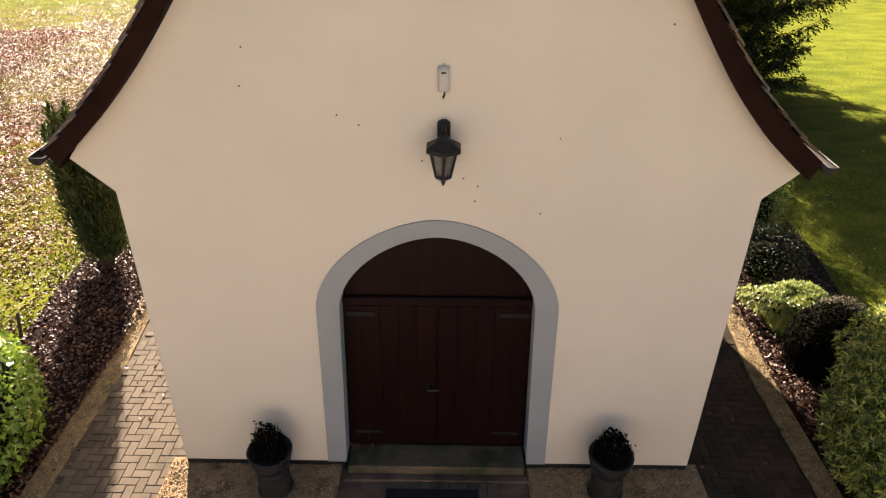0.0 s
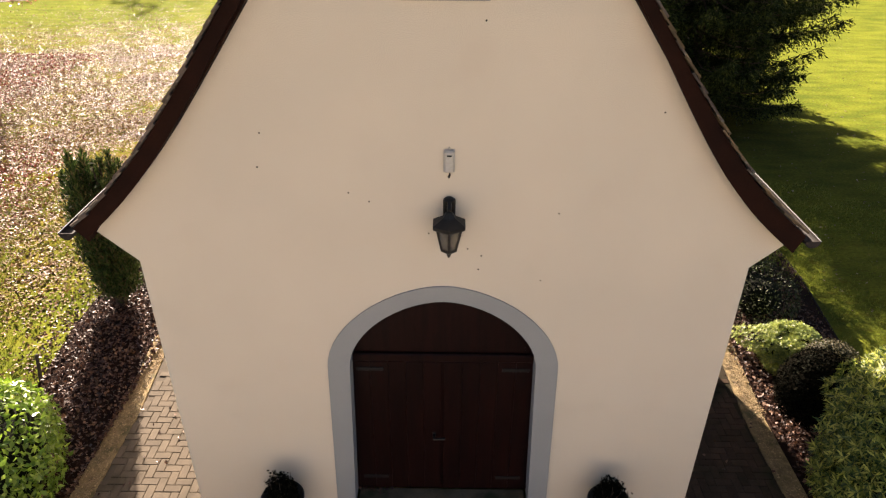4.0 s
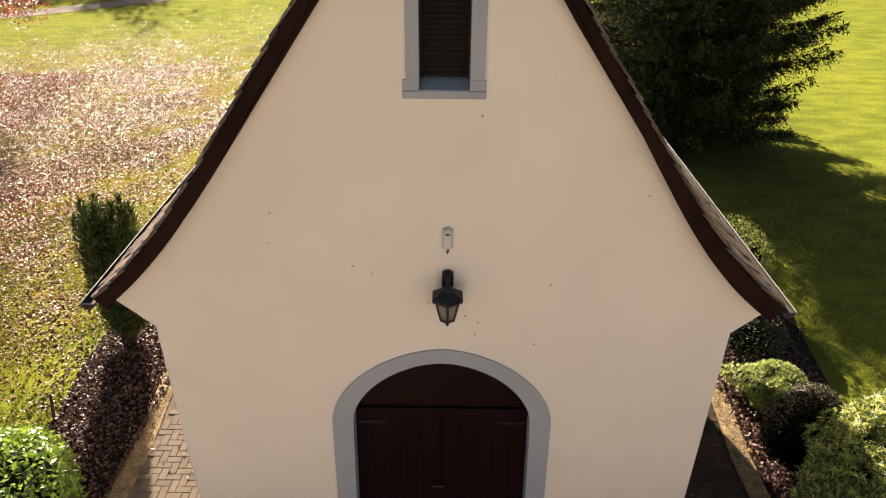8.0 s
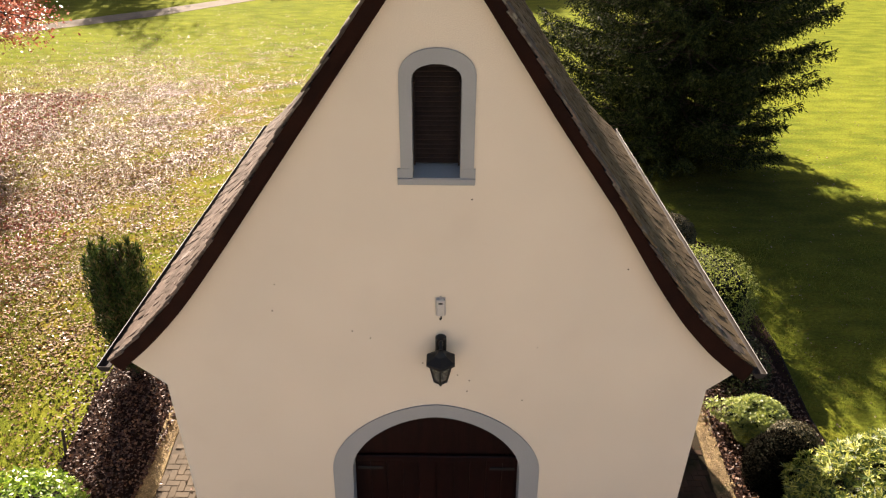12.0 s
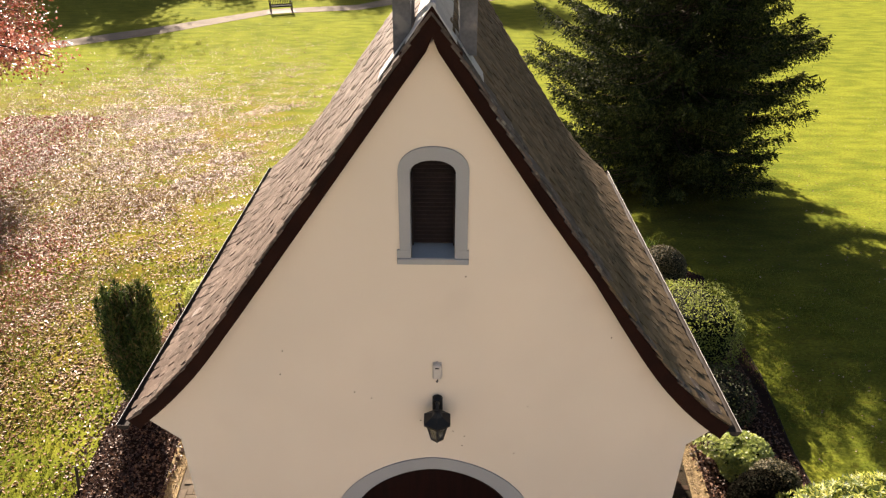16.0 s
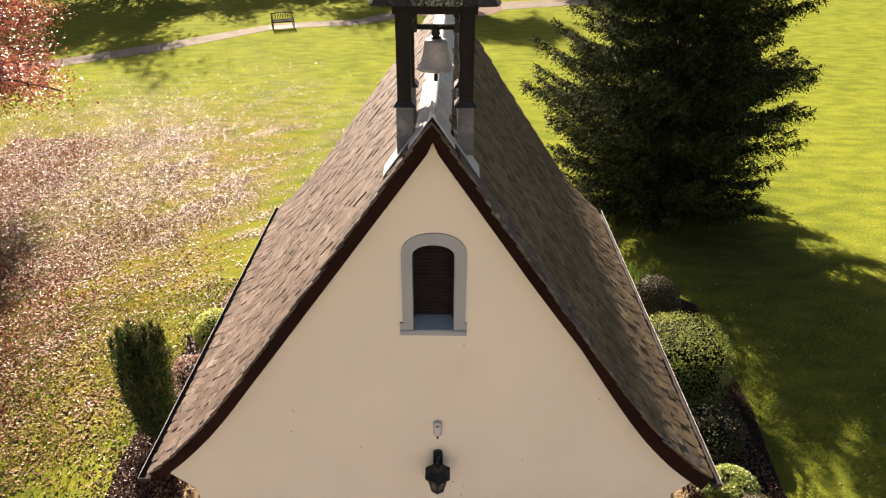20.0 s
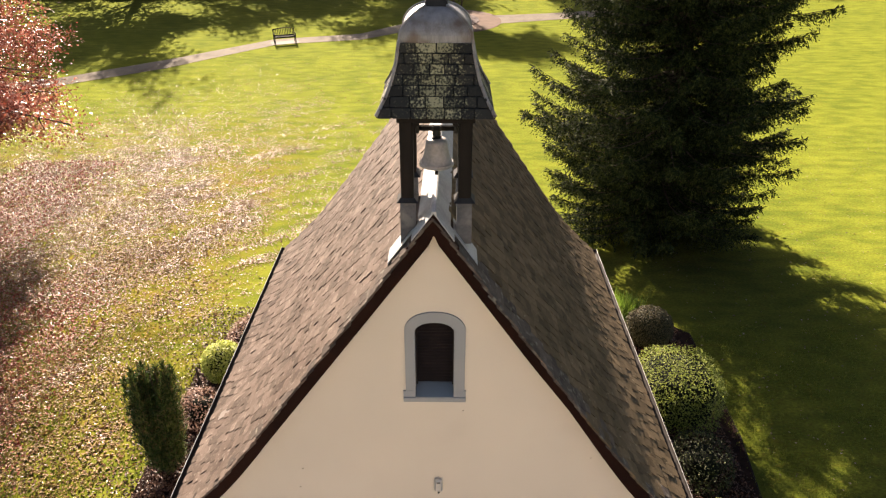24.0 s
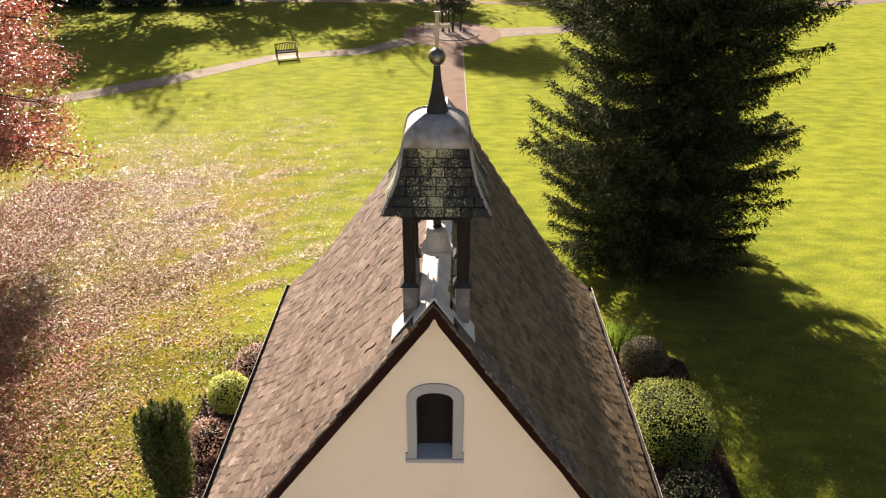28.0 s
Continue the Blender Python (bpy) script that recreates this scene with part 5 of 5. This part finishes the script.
# ---- broadleaf trees ----
def tree(at, height, crown_r, low, material, label, seed, n=9000, leaf=0.10, trunk=0.25, name="tree", cat="tree", droop=0.0, boughs=(), fuzz=0.075):
    """Trunk with limbs and twigs; leaves in clumps about the twig ends."""
    r = np.random.default_rng(seed)
    ob = thing(name, at, label, cat)
    wood = bmesh.new()
    ends = []
    add_tube(wood, [(0, 0, -0.1), (0.1, 0.05, 0.3 * height), (0, 0.1, 0.6 * height), (0.05, 0, 0.92 * height)], [trunk, 0.75 * trunk, 0.42 * trunk, 0.05 * trunk], 10)
    for j in range(26):
        f = r.uniform(0.0, 1.0)
        z0 = low + (height * 0.85 - low) * f * 0.8
        t = j * 2.4 + r.uniform(-0.3, 0.3)
        L = crown_r * (1 - 0.55 * f) * r.uniform(0.75, 1.05)
        tip = np.array([L * math.cos(t), L * math.sin(t), z0 + (0.45 - droop) * L * r.uniform(0.5, 1.0)])
        mid = np.array([0.5 * tip[0], 0.5 * tip[1], z0 + 0.35 * L])
        add_tube(wood, [(0, 0, z0), tuple(mid), tuple(tip)], [0.3 * trunk, 0.16 * trunk, 0.03 * trunk], 6)
        for i in range(9):
            q = r.uniform(0.35, 1.0)
            b = mid + (tip - mid) * (q - 0.35) / 0.65 if q > 0.35 else mid
            e = b + r.normal(size=3) * np.array([0.22, 0.22, 0.16]) * crown_r + np.array([0, 0, -droop * 0.4 * crown_r * r.uniform()])
            e[2] = max(e[2], 0.25 if droop else low * 0.8)
            add_tube(wood, [tuple(b), tuple((b + e) / 2 + [0, 0, 0.05 * crown_r]), tuple(e)], [0.06 * trunk, 0.04 * trunk, 0.012 * trunk], 4)
            ends.append((b, e))
    for k, (bx, by, bz) in enumerate(boughs):
        tip = np.array([bx - at[0], by - at[1], bz])
        root = np.array([0, 0, bz + 0.5])
        mid = 0.5 * (tip + root) + np.array([0, 0, 0.9])
        add_tube(wood, [tuple(root), tuple(mid), tuple(tip)], [0.3 * trunk, 0.16 * trunk, 0.03 * trunk], 6)
        for i in range(40 if k < 2 else 16):
            q = r.uniform(0.0, 0.97)
            b = mid + (tip - mid) * q
            e = b + (1.15 - 0.75 * q) * r.normal(size=3) * np.array([0.75, 0.75, 0.55]) + np.array([0, 0, -0.25])
            add_tube(wood, [tuple(b), tuple((b + e) / 2), tuple(e)], [0.05 * trunk, 0.035 * trunk, 0.012 * trunk], 4)
            ends.append((b, e))
    part("trunk", wood, BARK, ob)
    b, e = np.array([x for x, _ in ends]), np.array([x for _, x in ends])
    pick = r.integers(0, len(ends), n)
    g = r.uniform(0.2, 1.08, n)[:, None]
    p = b[pick] * (1 - g) + e[pick] * g + r.normal(size=(n, 3)) * crown_r * fuzz * np.array([1, 1, 0.7])
    p[:, 2] = np.maximum(p[:, 2], 0.1)
    v, f = leaves(p, np.tile([0, 0, 1.0], (n, 1)), leaf, 0.6, 0.7)
    mesh_object("crown", array_mesh("crown", v, f), material, ob)
    return ob


br = random.Random(17)
BOUGHS = [(-9.9, 11.8, 4.4), (-9.9, 12.2, 7.8)]
for k in range(54):
    z = 2.7 + 9.0 * (k + 0.5) / 54
    y = 16.6 + (3.2 if z > 4.2 else 2.0) * math.sin(k * 2.4) + br.uniform(-0.6, 0.6)
    BOUGHS.append((-7.35 - 0.315 * y - br.uniform(0, 2.0) - 0.30 * max(0.0, 4.5 - z), y, z))
tree((-24.5, 14.0, 0), 13.0, 7.0, 3.2, L_BEECH, "large copper-leaved beech with drooping red-brown foliage", 21, 250000, 0.090, 0.45, "copper_beech", droop=0.45, fuzz=0.05, boughs=BOUGHS)
young = tree((0.45, 50.2, 0.05), 4.8, 2.0, 0.9, L_BRONZE, "small multi-stemmed bronze-leaved tree in the round bed", 22, 8000, 0.14, 0.10, "young_tree")
for dx, dy, lx, ly in ((-0.75, -0.1, -1.0, 0.2), (0.62, 0.15, 1.0, -0.1), (-0.25, -0.35, -0.4, -0.5)):
    part("stem", tube([(dx, dy, -0.1), (0.6 * dx + 0.4 * lx, 0.6 * dy + 0.4 * ly, 1.4), (lx, ly, 3.2)], [0.085, 0.06, 0.02], 8), BARK, young)
for k, (x, y, hh, cr, many, bare) in enumerate([(-30, 64.5, 17.5, 7.5, 15000, 3.0), (-40, 65, 18, 8, 14000, 3.0), (-19, 77, 15, 6, 9000, 3.0), (-23.5, 74, 15.5, 6, 8000, 3.0), (-13.5, 76, 21.5, 6.5, 9000, 3.0), (-4.5, 71, 8.0, 5, 7000, 3.0), (-6, 74, 18, 4.6, 4500, 13.5), (7, 75, 17, 5.5, 7000, 3.0), (9, 69.5, 11, 5, 9000, 3.0), (26, 86, 14, 5, 12000, 3.0), (52, 84, 16, 7, 14000, 3.0)]):
    tree((x, y, 0), hh, cr, bare, L_TREE, "large broadleaf tree beyond the far path", 30 + k, many, 0.38, 0.4, "park_tree")

for k, x in enumerate(range(-46, -20, 3)):
    bush("boundary_hedge", "dark evergreen hedge along the far path", "hedge", (x + 0.4 * (k % 2), 61.2 + 0.12 * (x + 33) ** 2 / 12, 1.9), (1.75, 0.9, 1.1), 1400, 0.20, L_DARK, 0.12, 50 + k, power=2.6)

# ---- bench ----
bench = thing("garden_bench", (-11.0, 41.45, 0.0), "dark wooden garden bench with slatted back beside the path", "bench")
bench.rotation_euler = (0, 0, math.atan2(0.58, 1.36))
for s in (-1, 1):
    part("leg", box((s * 0.70, -0.25, 0.30), (0.055, 0.055, 0.60), bevel=0.005), BENCHM, bench)
    part("leg", box((s * 0.70, 0.22, 0.45), (0.055, 0.055, 0.92), pose(0, 0, 0, -6), bevel=0.005), BENCHM, bench)
    part("armrest", box((s * 0.70, -0.04, 0.62), (0.06, 0.52, 0.035), bevel=0.005), BENCHM, bench)
    part("side_rail", box((s * 0.70, -0.02, 0.40), (0.04, 0.46, 0.06), bevel=0.005), BENCHM, bench)
for k in range(5):
    part("seat_slat", box((0, -0.24 + 0.105 * k, 0.44), (1.44, 0.075, 0.022), bevel=0.004), BENCHM, bench)
part("top_rail", tube([(-0.70, 0.28, 0.86), (-0.35, 0.285, 0.92), (0, 0.285, 0.95), (0.35, 0.285, 0.92), (0.70, 0.28, 0.86)], 0.032, 6), BENCHM, bench)
part("apron", box((0, -0.27, 0.40), (1.38, 0.025, 0.07), bevel=0.004), BENCHM, bench)
part("back_rail", box((0, 0.235, 0.47), (1.38, 0.03, 0.05), bevel=0.004), BENCHM, bench)
for k in range(12):
    x = -0.62 + 1.24 * k / 11
    part("back_slat", box((x, 0.258, 0.69), (0.045, 0.016, 0.48), pose(0, 0, 0, -6), bevel=0.003), BENCHM, bench)
bm = box((0, -0.02, 0.012), (1.9, 1.0, 0.03))
pad = tagged(part("bench_pad", bm, PAD), "pale slab under the bench", "paving", kind="structure")
pad.matrix_basis = bench.matrix_basis @ pose(0, 0, 0)
pad.location = (-11.0, 41.45, 0)
pad.rotation_euler = bench.rotation_euler

# ---- fallen leaves and ground detail ----
def litter(name, x, y, size, material, label, z=0.012, tilt=0.35):
    n = len(x)
    p = np.stack([x, y, np.full(n, z) + rng.uniform(0, 0.012, n)], 1)
    v, f = leaves(p, np.tile([0, 0, 1.0], (n, 1)), size, 0.72, tilt, fold=0.3)
    return tagged(mesh_object(name, array_mesh(name, v, f), material), label, "fallen leaves", kind="stuff")


n = 1430000
x, y = rng.uniform(-27, 4, n), rng.uniform(-3, 38, n)
want = 0.66 * np.exp(-((x + 13.2) / 5.6) ** 2 - ((y - 11.5) / 9.5) ** 2) + 0.19 * np.exp(-((x + 7.8) / 6.0) ** 2 - ((y - 17.0) / 8.0) ** 2) + 0.03 * np.exp(-((x + 9) / 9.0) ** 2 - ((y - 16) / 13.0) ** 2)
for fx, fy, ph in ((0.9, 0.5, 1.0), (-0.4, 1.3, 2.0), (1.9, -1.1, 0.5), (0.33, 0.41, 4.0), (3.1, 2.3, 0.3), (-2.7, 3.9, 1.7)):
    want *= 1 + 0.28 * np.sin(fx * x + fy * y + ph)
band = np.clip((x + 11.5) / 4, 0, 1)
patch = rng.uniform(size=(140, 140))
along, across = (0.80 * x + 0.60 * y + 40) / 1.1, (0.80 * y - 0.60 * x + 20) / 0.42
i0, j0 = along.astype(int) % 139, across.astype(int) % 139
p, q = along % 1.0, across % 1.0
clump = (patch[i0, j0] * (1 - p) + patch[i0 + 1, j0] * p) * (1 - q) + (patch[i0, j0 + 1] * (1 - p) + patch[i0 + 1, j0 + 1] * p) * q
want *= (1 - band) + band * 2.6 * clump ** 2
want *= np.clip((-5.5 - x) / 1.6, 0.25, 1) ** np.clip((12 - y) / 3, 0, 1)
ok = ((x < -5.7) | (y > 9.6)) & (rng.uniform(0, 1.0, n) < want) & (x < -2.2)
litter("fallen_leaves", x[ok], y[ok], 0.052, L_LITTER, "brown fallen beech leaves scattered on the lawn", tilt=0.37)
n = 430000
x, y = rng.uniform(-22, -5, n), rng.uniform(-3, 24, n)
want = 0.42 * np.exp(-((x + 11.5) / 5.0) ** 2 - ((y - 9.0) / 8.0) ** 2) + 0.32 * np.exp(-((x + 9.0) / 2.2) ** 2 - ((y - 4.5) / 4.0) ** 2)
along, across = (0.70 * x + 0.71 * y + 60) / 1.6, (0.70 * y - 0.71 * x + 30) / 0.8
i0, j0 = along.astype(int) % 139, across.astype(int) % 139
p, q = along % 1.0, across % 1.0
clump = (patch[i0, j0] * (1 - p) + patch[i0 + 1, j0] * p) * (1 - q) + (patch[i0, j0 + 1] * (1 - p) + patch[i0 + 1, j0 + 1] * p) * q
want *= 0.15 + 3.0 * clump ** 2
ok = (x < -5.8) & (rng.uniform(0, 1.0, n) < want)
litter("damp_leaves", x[ok], y[ok], 0.066, L_DAMP, "dull brown damp leaves pressed into the grass", 0.006, tilt=0.3)
n = 120000
x, y = rng.uniform(-17, -7.4, n), rng.uniform(-1, 20, n)
want = np.clip((-7.7 - 0.10 * y - x) / 1.6, 0, 1) * np.clip((12 - y) / 4, 0, 1) + 0.7 * np.clip((-12.4 - x) / 1.4, 0, 1) * np.clip((y - 8) / 4, 0, 1)
ok = rng.uniform(0, 1.0, n) < 0.9 * want
litter("copper_leaves", x[ok], y[ok], 0.070, L_COPPER, "dark red fresh leaves under the copper beech", 0.014, tilt=0.35)
n = 2600
x, y = rng.uniform(6.45, 24, n), rng.uniform(-2, 24, n)
litter("scattered_leaves", x, y, 0.05, L_PALE, "few pale fallen leaves on the shaded lawn", tilt=0.25)
n = 30000
s = np.where(rng.uniform(size=n) < 0.5, -1, 1)
x, y = s * np.where(s > 0, rng.uniform(4.3, 6.0, n), rng.normal(5.05, 0.58, n).clip(4.27, 6.9)), rng.uniform(-2, 9.6, n)
litter("bed_leaves", x, y, 0.050, L_REDLITTER, "red-brown fallen leaves on the planting beds", 0.062, 0.6)
n = 260
s = np.where(rng.uniform(size=n) < 0.5, -1, 1)
litter("walk_leaves", s * rng.uniform(2.9, 4.1, n), rng.uniform(-2, 8, n), 0.05, L_REDLITTER, "stray fallen leaves on the paved walk", 0.03, 0.4)

n = 40
litter("step_leaves", -0.90 + 0.42 * rng.uniform(0, 1, n) ** 1.6, 0.205 - 0.10 * rng.uniform(0, 1, n) ** 2, 0.042, L_REDLITTER, "red-brown leaves blown onto the doorstep", 0.146, 0.3)

# blades in the turf nearest the chapel
bx, by = [], []
for x0, x1, y0, y1, num in ((-11.5, -5.5, -3.0, 9.0, 78000), (6.1, 10.5, -1.0, 9.0, 34000)):
    bx.append(rng.uniform(x0, x1, num)), by.append(rng.uniform(y0, y1, num))
bx, by = np.concatenate(bx), np.concatenate(by)
tuft = np.sin(2.1 * bx + 1.3 * by) + np.sin(-1.4 * bx + 2.6 * by + 1) + np.sin(4.3 * bx + 3.1 * by + 2) + np.sin(7.7 * bx - 5.9 * by)
ok = (rng.uniform(-2.2, 2.2, len(bx)) < tuft) & ((bx > 0) | (bx < -5.75 + 0.15 * np.sin(3 * by)))
bx, by = bx[ok], by[ok]
t = rng.uniform(0, 2 * math.pi, len(bx))
p = np.stack([bx, by, np.zeros(len(bx))], 1)
v, f = leaves(p, np.stack([np.cos(t), np.sin(t), 0.4 * np.ones(len(bx))], 1), 0.075, 0.12, 0.3, np.stack([0.7 * np.cos(t), 0.7 * np.sin(t), np.ones(len(bx))], 1), 0.35)
tagged(mesh_object("grass_blades", array_mesh("grass_blades", v, f), L_TURF), "short green grass blades in the lawn", "grass", kind="stuff")

# pebbles on the gravel strips
V, F = [], []
for x0, x1, y0, y1, num in ((-2.84, -1.02, -0.74, 0.04, 2600), (1.02, 2.84, -0.74, 0.04, 2600), (-4.24, -4.03, -2, 1.5, 1500), (4.03, 4.24, -2, 1.5, 1500), (-4.40, -4.22, 3.2, 8, 1200), (4.22, 4.40, 3.2, 8, 1200), (-4.33, -4.10, 1.5, 3.2, 800), (4.10, 4.33, 1.5, 3.2, 800)):
    c = np.stack([rng.uniform(x0, x1, num), rng.uniform(y0, y1, num), np.full(num, 0.034)], 1)
    o = np.array([[1, 0, 0], [0, 1, 0], [-1, 0, 0], [0, -1, 0], [0, 0, 0.6], [0, 0, -0.6]])
    t = np.array([[0, 1, 4], [1, 2, 4], [2, 3, 4], [3, 0, 4]])
    v = c[:, None] + o[None] * rng.uniform(0.006, 0.013, (num, 1, 1)) * (1 + 0.3 * rng.normal(size=(num, 6, 1)))
    base = sum(len(q) for q in V)
    V.append(v.reshape(-1, 3)), F.append((t[None] + 6 * np.arange(num)[:, None, None]).reshape(-1, 3) + base)
tagged(mesh_object("pebbles", array_mesh("pebbles", np.concatenate(V), np.concatenate(F)), PEBBLE), "loose pale pebbles on the gravel strips", "pebbles", kind="stuff")

# grass clump behind the east bed
clump = thing("grass_clump", (4.85, 9.35, 0), "tuft of long green grass beside the bed", "plant")
n = 700
t = rng.uniform(0, 2 * math.pi, n)
p = np.stack([0.22 * rng.normal(size=n), 0.22 * rng.normal(size=n), np.zeros(n)], 1)
v, f = leaves(p, np.stack([np.cos(t), np.sin(t), 0.3 * np.ones(n)], 1), 0.55, 0.04, 0.2, np.stack([0.5 * np.cos(t), 0.5 * np.sin(t), np.ones(n)], 1), 0.2)
mesh_object("tuft", array_mesh("tuft", v, f), L_GRASS, clump)

# ---- pavers and roof tiles, piece by piece ----
def pavers(walk_name, cells, material):
    deck = bpy.data.objects[walk_name]
    me = bpy.data.meshes.new("paver")
    bm = box((0, 0, 0), (0.196, 0.096, 0.03), bevel=0.005)
    bmesh.ops.recalc_face_normals(bm, faces=bm.faces)
    bm.to_mesh(me)
    bm.free()
    me.materials.append(material)
    r = random.Random(8)
    mats = [pose(x, y, 0.008 + r.uniform(-0.002, 0.003), r.uniform(-0.7, 0.7), r.uniform(-0.7, 0.7), a + r.uniform(-0.6, 0.6)) for x, y, a in cells]
    near = sorted(range(len(mats)), key=lambda i: abs(mats[i].translation.y - 1.0))[:240]
    pick = set(near)
    for i in near:
        ob = new("paver", me)
        ob.parent, ob.matrix_basis = deck, mats[i]
    v, f = joined(me, [m for i, m in enumerate(mats) if i not in pick])
    tagged(mesh_object("pavers", array_mesh("pavers", v, f), material, deck), kind="stuff")


def herringbone(x0, x1, y0, y1):
    """Centres and turns of 20 by 10 cm pavers laid in herringbone."""
    out = []
    k = 0.1
    for row in range(int((y1 - y0) / k) + 4):
        for col in range(-40, 60):
            x = x0 + k * row + 4 * k * col
            y = y0 + k * row
            for dx, dy, a in ((k, k / 2, 0), (3.5 * k, k, 90)):
                px, py = x + dx, y + dy
                if x0 + 0.05 < px < x1 - 0.05 and y0 < py < y1:
                    out.append((px, py, a))
    return out


pavers("paved_walk_west", herringbone(-4.02, -2.66, -2.2, 8.4), PAVER)
pavers("paved_walk_east", herringbone(2.66, 4.02, -2.2, 8.4), SHADEPAVER)

me = tile_mesh("shingle", 0.16, 0.125, 0.014, MOSS_TILE, 0.006)
for m in SKIRT_TILES:
    ob = new("shingle", me)
    ob.parent, ob.matrix_basis = skirt, m
for deck, near in ROOF_TILES:
    for m, me in near:
        ob = new("tile", me)
        ob.parent, ob.matrix_basis = deck, m
